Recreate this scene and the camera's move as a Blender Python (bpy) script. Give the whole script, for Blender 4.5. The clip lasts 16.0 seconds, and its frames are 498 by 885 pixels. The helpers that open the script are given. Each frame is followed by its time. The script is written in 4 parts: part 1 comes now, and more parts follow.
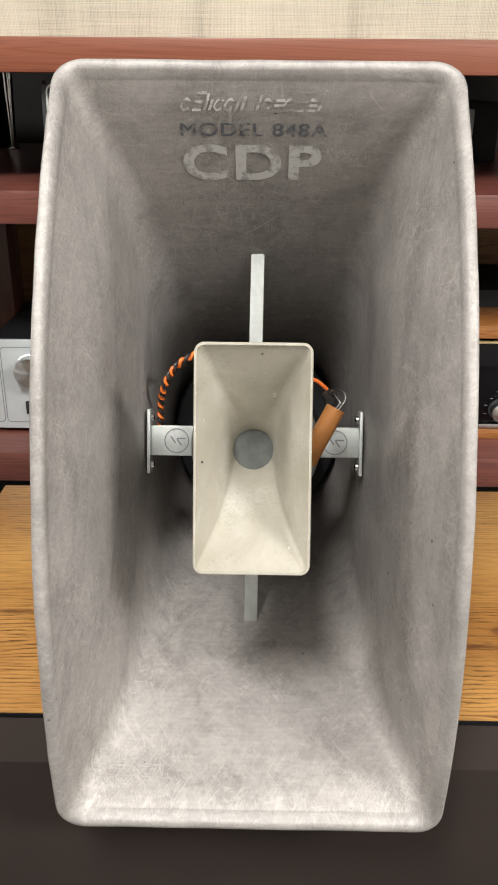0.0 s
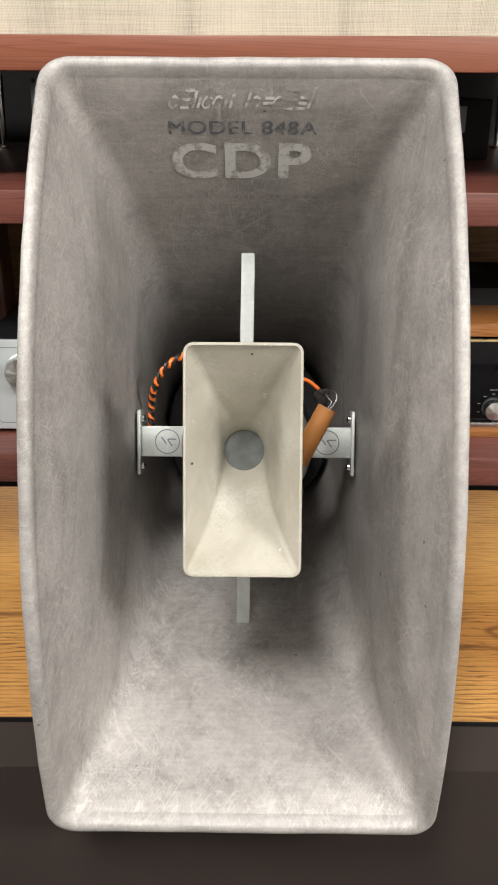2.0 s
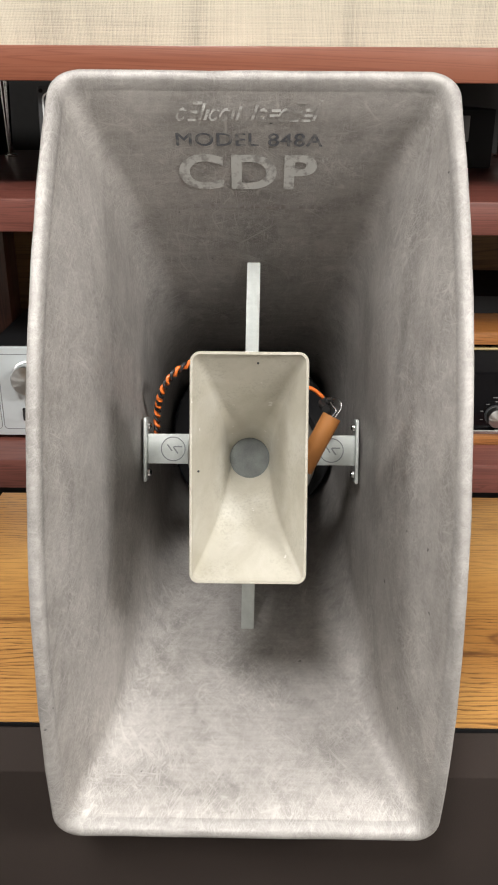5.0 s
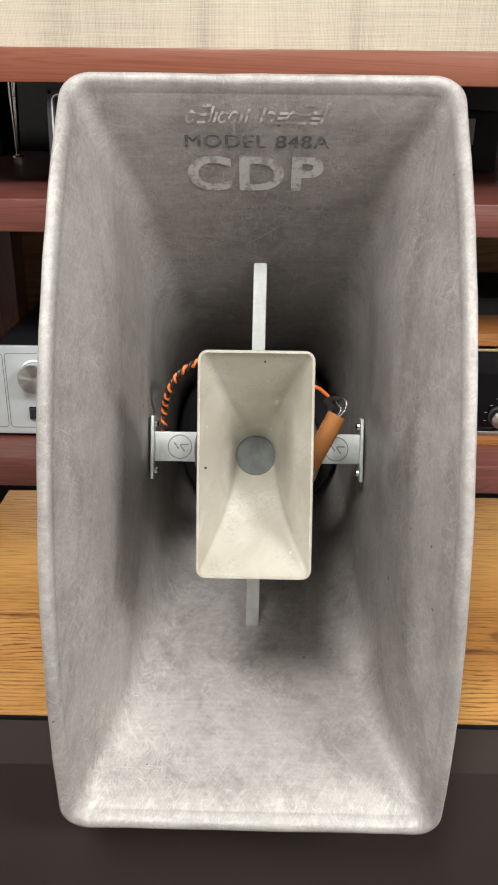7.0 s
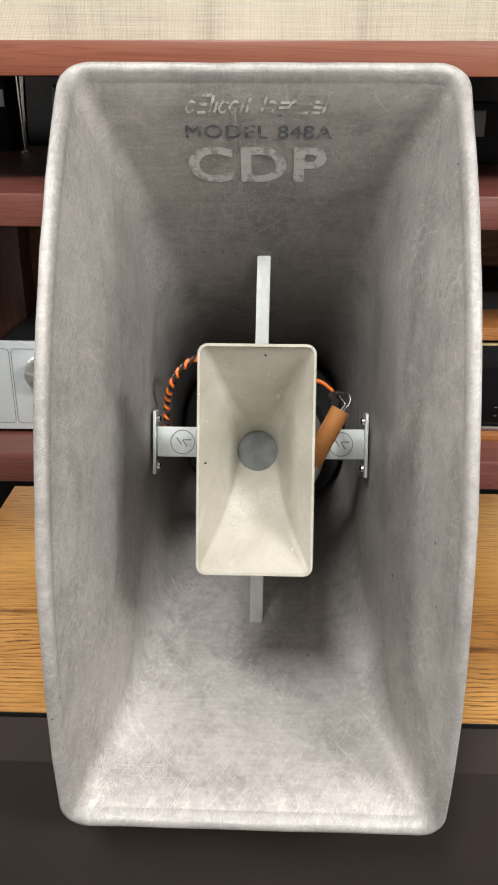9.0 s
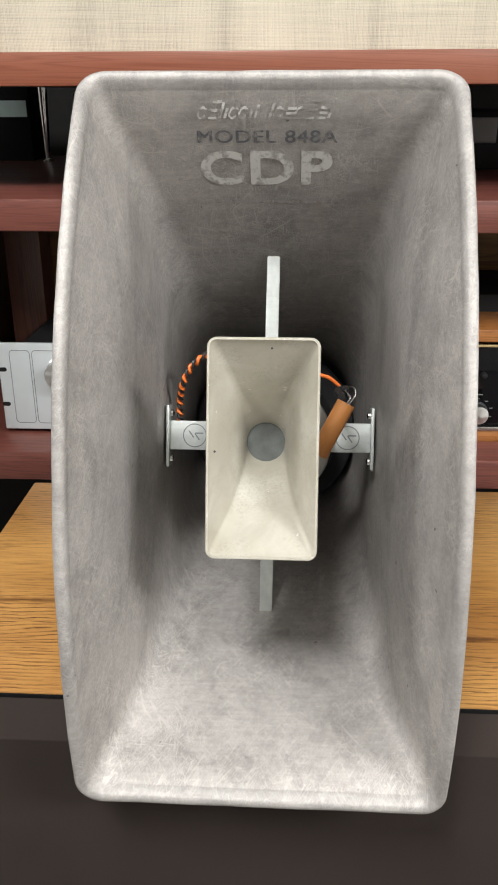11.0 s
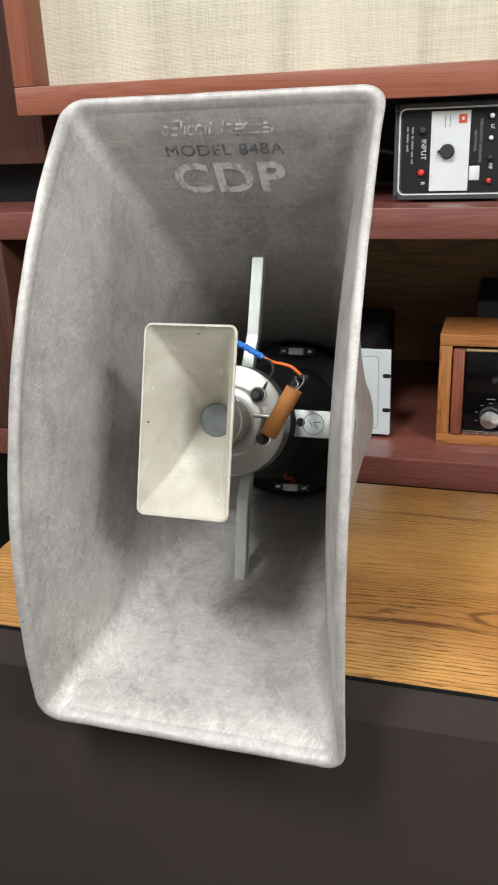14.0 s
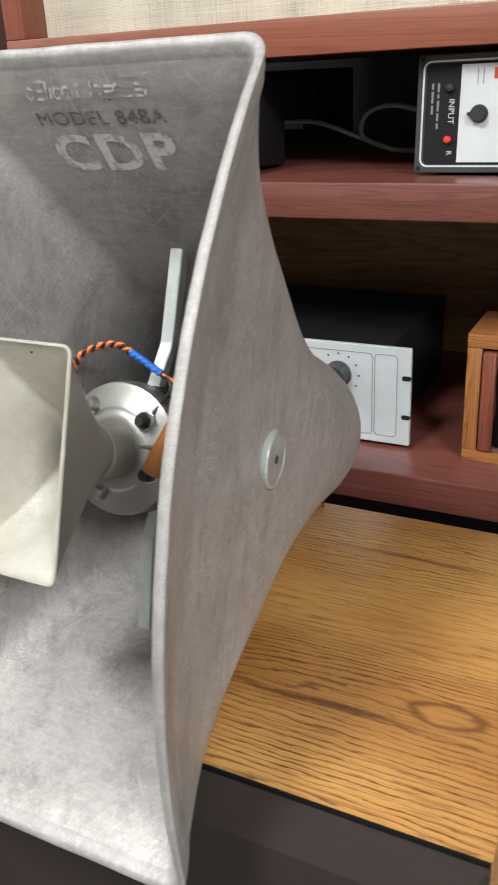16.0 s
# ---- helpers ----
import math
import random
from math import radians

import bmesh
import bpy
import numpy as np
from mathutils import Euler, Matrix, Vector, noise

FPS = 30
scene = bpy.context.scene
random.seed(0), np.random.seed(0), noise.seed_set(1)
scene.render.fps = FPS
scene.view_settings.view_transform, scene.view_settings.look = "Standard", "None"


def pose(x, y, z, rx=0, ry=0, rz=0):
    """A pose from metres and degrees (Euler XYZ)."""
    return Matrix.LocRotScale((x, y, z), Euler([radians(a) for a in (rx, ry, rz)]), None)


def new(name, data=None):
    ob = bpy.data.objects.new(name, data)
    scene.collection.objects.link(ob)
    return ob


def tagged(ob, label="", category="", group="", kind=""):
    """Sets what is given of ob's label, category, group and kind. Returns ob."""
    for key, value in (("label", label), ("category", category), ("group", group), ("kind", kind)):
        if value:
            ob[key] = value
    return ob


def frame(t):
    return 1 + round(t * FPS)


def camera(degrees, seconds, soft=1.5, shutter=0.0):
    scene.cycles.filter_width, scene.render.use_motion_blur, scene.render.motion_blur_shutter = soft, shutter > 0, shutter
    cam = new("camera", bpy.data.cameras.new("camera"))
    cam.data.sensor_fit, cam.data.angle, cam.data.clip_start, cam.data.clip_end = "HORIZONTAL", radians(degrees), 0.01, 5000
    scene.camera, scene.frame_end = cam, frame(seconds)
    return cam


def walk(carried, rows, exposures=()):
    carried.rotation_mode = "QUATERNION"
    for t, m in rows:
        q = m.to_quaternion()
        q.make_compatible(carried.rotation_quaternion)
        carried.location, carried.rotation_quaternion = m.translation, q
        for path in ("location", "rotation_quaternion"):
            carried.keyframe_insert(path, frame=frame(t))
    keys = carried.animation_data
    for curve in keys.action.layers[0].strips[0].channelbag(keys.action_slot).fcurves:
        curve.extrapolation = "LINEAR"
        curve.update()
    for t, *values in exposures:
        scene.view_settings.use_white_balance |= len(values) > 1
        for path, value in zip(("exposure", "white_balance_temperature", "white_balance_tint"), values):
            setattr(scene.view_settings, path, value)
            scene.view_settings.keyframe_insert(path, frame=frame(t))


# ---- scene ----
cam = camera(33.3, 16.0, 1.9, 0.35)
METRES, EYE, TILT, LEAN, TURN = 0.72, 1.05, -23.5, -0.4, 0.95
ROWS = [
    (0.0, 0.0, 0.0, 0.0, 0.0, 0.0, -0.0),
    (0.5, 0.0023, 0.0047, 0.0006, -0.16, -0.09, 0.07),
    (1.0, 0.0076, 0.0067, 0.0026, -0.35, -0.03, 0.13),
    (1.5, 0.0087, 0.0108, 0.0037, -0.36, -0.06, 0.19),
    (2.0, 0.0046, 0.007, 0.0025, -0.33, -0.12, 0.29),
    (2.5, 0.0003, -0.0005, 0.0006, -0.21, -0.1, 0.34),
    (3.0, 0.002, -0.0051, 0.0013, -0.22, 0.08, 0.24),
    (3.5, -0.0011, -0.0049, 0.0028, -0.17, 0.21, 0.13),
    (4.0, 0.0015, -0.0005, 0.0043, -0.19, 0.21, 0.2),
    (6.5, 0.0008, -0.0094, 0.0022, -0.02, 0.42, -0.12),
    (7.0, -0.0018, -0.0128, 0.0006, 0.05, 0.39, -0.19),
    (7.5, 0.0005, -0.0102, 0.0018, 0.1, 0.28, -0.17),
    (8.0, 0.0027, -0.0066, 0.0026, 0.25, 0.23, -0.22),
    (8.5, 0.0058, -0.0019, 0.0017, 0.55, 0.12, -0.18),
    (11.0, 0.0228, -0.036, -0.0199, 2.33, 0.77, -0.33),
    (11.5, -0.0342, -0.0676, -0.0265, 0.7, 1.09, 0.08),
    (12.0, -0.0618, -0.1074, -0.0424, -2.47, 1.34, 0.76),
    (12.5, -0.0364, -0.1225, -0.0483, -3.08, 1.44, 0.13),
    (13.0, 0.0463, -0.1249, -0.0494, 1.28, 1.68, -1.46),
    (13.5, 0.2024, -0.1025, -0.0476, 8.53, 1.71, -3.01),
    (14.0, 0.3128, -0.0984, -0.056, 15.38, 1.38, -3.62),
    (14.5, 0.3585, -0.0232, -0.0315, 18.38, 0.88, -3.96),
    (15.0, 0.3899, 0.0818, 0.0134, 20.19, 0.07, -5.03),
    (15.5, 0.4044, 0.1466, 0.0263, 22.55, -1.08, -5.61),
    (16.0, 0.4934, 0.172, 0.0542, 24.66, -2.31, -6.96),
]
walk(cam, [(t, pose(0, 0, EYE, TILT, LEAN, TURN) @ pose(METRES * x, METRES * y, METRES * z, 90 + pitch, roll, yaw)) for t, x, y, z, yaw, pitch, roll in ROWS],
     [(0.0, 0.0, 6500, 10), (5.0, 0.0, 6450, 10), (8.5, 0.0, 6350, 10), (11.0, 0.02, 6290, 9), (12.5, 0.06, 6250, 9), (14.0, 0.06, 6150, 8), (16.0, 0.02, 6080, 8)])

# ---- world and light ----
world = bpy.data.worlds.new("world")
scene.world = world
world.use_nodes = True
world.node_tree.nodes["Background"].inputs[0].default_value = (0.9, 0.95, 1.0, 1)
world.node_tree.nodes["Background"].inputs[1].default_value = 0.02
LIGHT = 32.4
# Unseen ceiling lights: place, power and width; second and third are added fill.
LAMPS = ((-0.34, -0.65, 1.72, 0.40), (1.45, -2.30, 0.35, 0.40), (-2.4, 0.1, 1.7, 0.40), (2.28, -1.25, 4.8, 1.20))
for lx, ly, power, wide in LAMPS:
    lamp_data = bpy.data.lights.new("ceiling_lamp", "AREA")
    lamp_data.shape, lamp_data.size, lamp_data.size_y = "RECTANGLE", wide, 0.62
    lamp_data.energy, lamp_data.color = LIGHT * power, (1.0, 0.97, 0.93)
    lamp = new("ceiling_lamp", lamp_data)
    lamp.matrix_world = pose(lx, ly, 2.565)


# ---- materials ----
def material(name):
    m = bpy.data.materials.new(name)
    m.use_nodes = True
    nt = m.node_tree
    return m, nt, nt.nodes["Principled BSDF"]


def node(nt, kind, **values):
    n = nt.nodes.new(kind)
    for key, v in values.items():
        if key in n.inputs:
            n.inputs[key].default_value = v
    return n


def coords(nt, scale=(1, 1, 1), rot=(0, 0, 0), random_shift=False):
    tc = nt.nodes.new("ShaderNodeTexCoord")
    mp = nt.nodes.new("ShaderNodeMapping")
    mp.inputs["Scale"].default_value = scale
    mp.inputs["Rotation"].default_value = [radians(a) for a in rot]
    nt.links.new(tc.outputs["Object"], mp.inputs["Vector"])
    if random_shift:
        oi = nt.nodes.new("ShaderNodeObjectInfo")
        nt.links.new(oi.outputs["Random"], mp.inputs["Location"])
    return mp.outputs["Vector"]


def noise_tex(nt, vec, scale, detail=4.0, rough=0.55, distort=0.0):
    n = node(nt, "ShaderNodeTexNoise", Scale=scale, Detail=detail, Roughness=rough, Distortion=distort)
    nt.links.new(vec, n.inputs["Vector"])
    return n.outputs["Fac"]


def ramp(nt, fac, stops):
    n = nt.nodes.new("ShaderNodeValToRGB")
    el = n.color_ramp.elements
    el[0].position, el[0].color = stops[0][0], (*stops[0][1], 1)
    el[1].position, el[1].color = stops[-1][0], (*stops[-1][1], 1)
    for p, c in stops[1:-1]:
        e = el.new(p)
        e.color = (*c, 1)
    nt.links.new(fac, n.inputs["Fac"])
    return n.outputs["Color"]


def grey(v):
    return (v, v, v)


def mix(nt, fac, a, b, blend="MIX"):
    n = nt.nodes.new("ShaderNodeMix")
    n.data_type, n.blend_type = "RGBA", blend
    for value, socket in ((fac, n.inputs[0]), (a, n.inputs[6]), (b, n.inputs[7])):
        if isinstance(value, (int, float)):
            socket.default_value = value
        elif isinstance(value, tuple):
            socket.default_value = (*value, 1)
        else:
            nt.links.new(value, socket)
    return n.outputs[2]


def maths(nt, op, a, b=0.0):
    n = nt.nodes.new("ShaderNodeMath")
    n.operation = op
    for value, socket in ((a, n.inputs[0]), (b, n.inputs[1])):
        if isinstance(value, (int, float)):
            socket.default_value = value
        else:
            nt.links.new(value, socket)
    return n.outputs[0]


def bump(nt, bsdf, height, strength, distance):
    n = node(nt, "ShaderNodeBump", Strength=strength, Distance=distance)
    nt.links.new(height, n.inputs["Height"])
    nt.links.new(n.outputs["Normal"], bsdf.inputs["Normal"])


def plain(name, colour, rough=0.5, metal=0.0, vary=0.15, scale=60.0, relief=0.1, coat=0.0):
    """A surface of one colour with slight blotches, grain and uneven gloss."""
    m, nt, b = material(name)
    v = coords(nt)
    big, fine = noise_tex(nt, v, scale * 0.15), noise_tex(nt, v, scale * 6, 2)
    both = maths(nt, "ADD", maths(nt, "MULTIPLY", big, 0.65), maths(nt, "MULTIPLY", fine, 0.35))
    dark, light = [tuple(c * (1 - vary) for c in colour), tuple(min(1, c * (1 + vary)) for c in colour)]
    nt.links.new(ramp(nt, both, ((0.3, dark), (0.7, light))), b.inputs["Base Color"])
    nt.links.new(ramp(nt, big, ((0.3, grey(max(0.03, rough - 0.07))), (0.7, grey(min(1, rough + 0.07))))), b.inputs["Roughness"])
    b.inputs["Metallic"].default_value = metal
    b.inputs["Coat Weight"].default_value = coat
    b.inputs["Coat Roughness"].default_value = 0.12
    bump(nt, b, fine, relief, 0.0006)
    return m


def scratches(nt, low, high, turns):
    """Crossing hairline scratches: the thin level sets of stretched noise, laid over one another."""
    total = None
    for turn, across, along in turns:
        tc = nt.nodes.new("ShaderNodeTexCoord")
        mp = nt.nodes.new("ShaderNodeMapping")
        mp.vector_type = "TEXTURE"
        mp.inputs["Rotation"].default_value = [radians(a) for a in turn]
        mp.inputs["Scale"].default_value = (1 / across, 1 / along, 1 / along)
        nt.links.new(tc.outputs["Object"], mp.inputs["Vector"])
        n = noise_tex(nt, mp.outputs["Vector"], 1.0, 0.0, 0.5, 0.0)
        line = maths(nt, "ABSOLUTE", maths(nt, "SUBTRACT", n, 0.5))
        line = ramp(nt, line, ((low, grey(1)), (high, grey(0))))
        total = line if total is None else mix(nt, 1.0, total, line, "LIGHTEN")
    return total


def cast_metal(name, dark, mid, light, rough, metal, wear):
    """Raw cast aluminium: mottled, sanded, with crossing scratches and stains."""
    m, nt, b = material(name)
    v = coords(nt)
    blot = noise_tex(nt, v, 9, 5, 0.6, 0.4)
    stain = noise_tex(nt, v, 26, 6, 0.65, 0.6)
    grain = noise_tex(nt, v, 900, 3, 0.6)
    cloud = maths(nt, "ADD", maths(nt, "MULTIPLY", blot, 0.45), maths(nt, "MULTIPLY", stain, 0.45))
    rub = noise_tex(nt, coords(nt, (1, 1, 0.35)), 120, 4, 0.65, 0.8)
    cloud = maths(nt, "ADD", maths(nt, "MULTIPLY", cloud, 0.72), maths(nt, "ADD", maths(nt, "MULTIPLY", rub, 0.25), maths(nt, "MULTIPLY", grain, 0.12)))
    brush = noise_tex(nt, coords(nt, (0.13, 1, 1)), 330, 4, 0.7)
    cloud = maths(nt, "ADD", cloud, maths(nt, "MULTIPLY", brush, 0.30))
    base = ramp(nt, cloud, ((0.47, dark), (0.65, mid), (0.83, light)))
    lines = scratches(nt, 0.001, 0.0135, (((0, -25, 20), 480, 18), ((15, 30, 65), 560, 15), ((-20, 35, 110), 500, 20), ((40, -30, 150), 600, 16), ((60, 55, 40), 520, 22), ((10, -60, 85), 560, 17), ((-40, 10, 5), 500, 19), ((75, 15, 130), 540, 18)))
    broken = ramp(nt, noise_tex(nt, v, 85, 3, 0.6), ((0.36, grey(0.0)), (0.52, grey(1))))
    lines = maths(nt, "MULTIPLY", lines, broken)
    patch = ramp(nt, noise_tex(nt, v, 15, 3, 0.6), ((0.34, grey(0.35)), (0.62, grey(1))))
    hair = scratches(nt, 0.001, 0.017, (((5, -15, 10), 900, 42), ((25, 40, 75), 1000, 38), ((-30, 20, 125), 950, 45), ((50, -40, 165), 1050, 40)))
    lines = mix(nt, 1.0, lines, maths(nt, "MULTIPLY", hair, 0.85), "LIGHTEN")
    streak = ramp(nt, noise_tex(nt, coords(nt, (1, 1, 0.28)), 30, 5, 0.65, 0.5), ((0.50, grey(0)), (0.72, grey(1))))
    base = mix(nt, maths(nt, "MULTIPLY", streak, 0.6), base, tuple(c * 0.72 for c in dark))
    amount = maths(nt, "MULTIPLY", maths(nt, "MULTIPLY", lines, patch), wear)
    base = mix(nt, amount, base, tuple(min(1, c * 1.30) for c in light))
    pit = ramp(nt, noise_tex(nt, v, 130, 2, 0.4), ((0.205, grey(1)), (0.22, grey(0))))
    base = mix(nt, maths(nt, "MULTIPLY", pit, 0.7), base, (0.05, 0.05, 0.05))
    nt.links.new(base, b.inputs["Base Color"])
    b.inputs["Metallic"].default_value = metal
    nt.links.new(ramp(nt, stain, ((0.3, grey(rough - 0.08)), (0.7, grey(rough + 0.1)))), b.inputs["Roughness"])
    bump(nt, b, maths(nt, "ADD", maths(nt, "MULTIPLY", grain, 0.6), maths(nt, "MULTIPLY", lines, -0.7)), 0.25, 0.0006)
    return m


def timber(name, dark, mid, light, axis, ring=34.0, stretch=0.07, rough=0.4, coat=0.15, pores=0.5, distort=2.2):
    """Varnished wood, the grain along the given axis."""
    m, nt, b = material(name)
    squeeze = [1.0, 1.0, 1.0]
    squeeze["xyz".index(axis)] = stretch
    v = coords(nt, tuple(squeeze), (0, 0, 0), True)
    warp = noise_tex(nt, v, ring * 0.28, 3, 0.5, distort)
    bands = maths(nt, "FRACT", maths(nt, "MULTIPLY", warp, ring * 0.5))
    bands = ramp(nt, bands, ((0.0, grey(0.1)), (0.22, grey(0.75)), (0.75, grey(0.95)), (1.0, grey(0.12))))
    pore_scale = [1.0, 1.0, 1.0]
    pore_scale["xyz".index(axis)] = 0.035
    pv = coords(nt, tuple(pore_scale), (0, 0, 0), True)
    pore = noise_tex(nt, pv, 620, 3, 0.6)
    streak = noise_tex(nt, pv, 60, 4, 0.6)
    tone = maths(nt, "ADD", maths(nt, "MULTIPLY", bands, 0.5), maths(nt, "MULTIPLY", streak, 0.5))
    base = ramp(nt, tone, ((0.25, dark), (0.55, mid), (0.85, light)))
    holes = ramp(nt, pore, ((0.36, grey(1)), (0.47, grey(0))))
    base = mix(nt, maths(nt, "MULTIPLY", holes, pores), base, tuple(c * 0.45 for c in dark))
    nt.links.new(base, b.inputs["Base Color"])
    nt.links.new(ramp(nt, streak, ((0.3, grey(rough - 0.06)), (0.7, grey(rough + 0.08)))), b.inputs["Roughness"])
    b.inputs["Coat Weight"].default_value = coat
    b.inputs["Coat Roughness"].default_value = 0.18
    bump(nt, b, maths(nt, "MULTIPLY", pore, 1.0), 0.12, 0.0005)
    return m


def oak_veneer():
    """Golden oak veneer with cathedral grain, running across the cabinet."""
    m, nt, b = material("oak_veneer")
    warp = noise_tex(nt, coords(nt, (0.16, 1, 1)), 7.0, 2, 0.45, 0.5)
    tc = nt.nodes.new("ShaderNodeTexCoord")
    sep = nt.nodes.new("ShaderNodeSeparateXYZ")
    nt.links.new(tc.outputs["Object"], sep.inputs[0])
    field = maths(nt, "ADD", maths(nt, "MULTIPLY", sep.outputs["Y"], 150), maths(nt, "MULTIPLY", warp, 17))
    for kx, ky, high in ((-0.27, 0.60, 1.6), (0.255, 0.865, 1.5)):
        dx = maths(nt, "MULTIPLY", maths(nt, "SUBTRACT", sep.outputs["X"], kx), 20)
        dy = maths(nt, "MULTIPLY", maths(nt, "SUBTRACT", sep.outputs["Y"], ky), 52)
        far = maths(nt, "ADD", maths(nt, "MULTIPLY", dx, dx), maths(nt, "MULTIPLY", dy, dy))
        field = maths(nt, "ADD", field, maths(nt, "MULTIPLY", maths(nt, "POWER", 2.718, maths(nt, "MULTIPLY", far, -1.0)), high))
    jitter = noise_tex(nt, coords(nt, (0.10, 1, 1)), 170, 3, 0.65)
    ripple = noise_tex(nt, coords(nt, (0.55, 1, 1)), 62, 2, 0.5)
    field = maths(nt, "ADD", field, maths(nt, "ADD", maths(nt, "MULTIPLY", jitter, 1.2), maths(nt, "MULTIPLY", ripple, 0.9)))
    ring = ramp(nt, maths(nt, "FRACT", field), ((0.0, grey(0.0)), (0.13, grey(0.03)), (0.26, grey(0.85)), (0.86, grey(1.0)), (1.0, grey(0.05))))
    strength = ramp(nt, noise_tex(nt, coords(nt, (0.25, 1, 1)), 9, 2), ((0.35, grey(0.75)), (0.6, grey(1.0))))
    wobble = noise_tex(nt, coords(nt, (0.5, 1, 1)), 38, 4, 0.6)

    def bell(v, width):
        q = maths(nt, "DIVIDE", v, width)
        return maths(nt, "POWER", 2.718, maths(nt, "MULTIPLY", maths(nt, "MULTIPLY", q, q), -1.0))

    # an oval knot figure, and two long mineral streaks
    ox = maths(nt, "DIVIDE", maths(nt, "SUBTRACT", sep.outputs["X"], 0.249), 0.027)
    oy = maths(nt, "DIVIDE", maths(nt, "SUBTRACT", sep.outputs["Y"], 0.638), 0.0125)
    reach = maths(nt, "SQRT", maths(nt, "ADD", maths(nt, "MULTIPLY", ox, ox), maths(nt, "MULTIPLY", oy, oy)))
    reach = maths(nt, "ADD", reach, maths(nt, "MULTIPLY", maths(nt, "SUBTRACT", wobble, 0.5), 1.1))
    figure = maths(nt, "MULTIPLY", bell(maths(nt, "SUBTRACT", reach, 1.0), 0.22), 0.75)
    calm = bell(reach, 1.25)
    for sx, long, sy, thin, deep in ((0.155, 0.085, 0.616, 0.0032, 1.2), (0.165, 0.075, 0.849, 0.0030, 0.75), (-0.24, 0.06, 0.66, 0.003, 0.8)):
        off = maths(nt, "ADD", maths(nt, "SUBTRACT", sep.outputs["Y"], sy), maths(nt, "MULTIPLY", maths(nt, "SUBTRACT", wobble, 0.5), 0.016))
        figure = maths(nt, "MAXIMUM", figure, maths(nt, "MULTIPLY", maths(nt, "MULTIPLY", bell(off, thin), bell(maths(nt, "SUBTRACT", sep.outputs["X"], sx), long)), deep))
    figure = maths(nt, "MINIMUM", figure, 0.9)
    plainer = bell(maths(nt, "ADD", maths(nt, "SUBTRACT", sep.outputs["Y"], 0.742), maths(nt, "MULTIPLY", maths(nt, "SUBTRACT", warp, 0.5), 0.12)), 0.045)
    strength = maths(nt, "MULTIPLY", strength, maths(nt, "SUBTRACT", 1.0, maths(nt, "MULTIPLY", plainer, 0.72)))
    strength = maths(nt, "MULTIPLY", strength, maths(nt, "SUBTRACT", 1.0, maths(nt, "MULTIPLY", calm, 0.75)))
    pore = noise_tex(nt, coords(nt, (0.03, 1, 1)), 700, 3, 0.6)
    holes = ramp(nt, pore, ((0.36, grey(1)), (0.48, grey(0))))
    blot = noise_tex(nt, coords(nt, (0.35, 1, 1)), 6, 3)
    light = ramp(nt, blot, ((0.34, (0.36, 0.168, 0.042)), (0.66, (0.58, 0.318, 0.094))))
    dash = ramp(nt, noise_tex(nt, coords(nt, (0.13, 1, 1)), 330, 3, 0.65), ((0.38, grey(1.0)), (0.60, grey(0.40))))
    base = mix(nt, maths(nt, "MULTIPLY", maths(nt, "MULTIPLY", maths(nt, "SUBTRACT", 1.0, ring), dash), strength), light, (0.075, 0.026, 0.007))
    base = mix(nt, figure, base, (0.10, 0.036, 0.010))
    base = mix(nt, maths(nt, "MULTIPLY", holes, 0.55), base, (0.17, 0.068, 0.018))
    nt.links.new(base, b.inputs["Base Color"])
    b.inputs["Roughness"].default_value = 0.42
    b.inputs["Coat Weight"].default_value = 0.12
    b.inputs["Coat Roughness"].default_value = 0.25
    bump(nt, b, pore, 0.12, 0.0004)
    return m


def woven(name, colour, thread, across="x", up="z", contrast=0.5):
    """Coarse woven cloth: two sets of uneven threads, slubs and broad paler stripes."""
    m, nt, b = material(name)
    tc = nt.nodes.new("ShaderNodeTexCoord")
    sep = nt.nodes.new("ShaderNodeSeparateXYZ")
    nt.links.new(tc.outputs["Object"], sep.inputs[0])
    height = None
    slubs = None
    for axis, other in ((across, up), (up, across)):
        long = [1.0, 1.0, 1.0]
        long["xyz".index(other)] = 0.02
        v = coords(nt, tuple(long))
        slub = noise_tex(nt, v, 0.8 / thread, 4, 0.75)
        wob = maths(nt, "MULTIPLY", slub, 9.0)
        wave = maths(nt, "SINE", maths(nt, "ADD", maths(nt, "MULTIPLY", sep.outputs[axis.upper()], 6.283 / thread), wob))
        height = wave if height is None else maths(nt, "ADD", height, wave)
        slubs = slub if slubs is None else maths(nt, "ADD", slubs, slub)
    broad = noise_tex(nt, coords(nt, (1, 1, 0.04)), 14, 2)
    tone = maths(nt, "ADD", maths(nt, "MULTIPLY", height, 0.045), maths(nt, "MULTIPLY", slubs, 0.55))
    tone = maths(nt, "ADD", tone, maths(nt, "SUBTRACT", maths(nt, "MULTIPLY", broad, 0.5), 0.125))
    dark = tuple(c * (1 - contrast) for c in colour)
    light = tuple(min(1, c * (1 + contrast * 0.45)) for c in colour)
    nt.links.new(ramp(nt, tone, ((0.40, dark), (0.68, colour), (0.95, light))), b.inputs["Base Color"])
    b.inputs["Roughness"].default_value = 0.9
    bump(nt, b, height, 0.4, thread * 0.3)
    return m


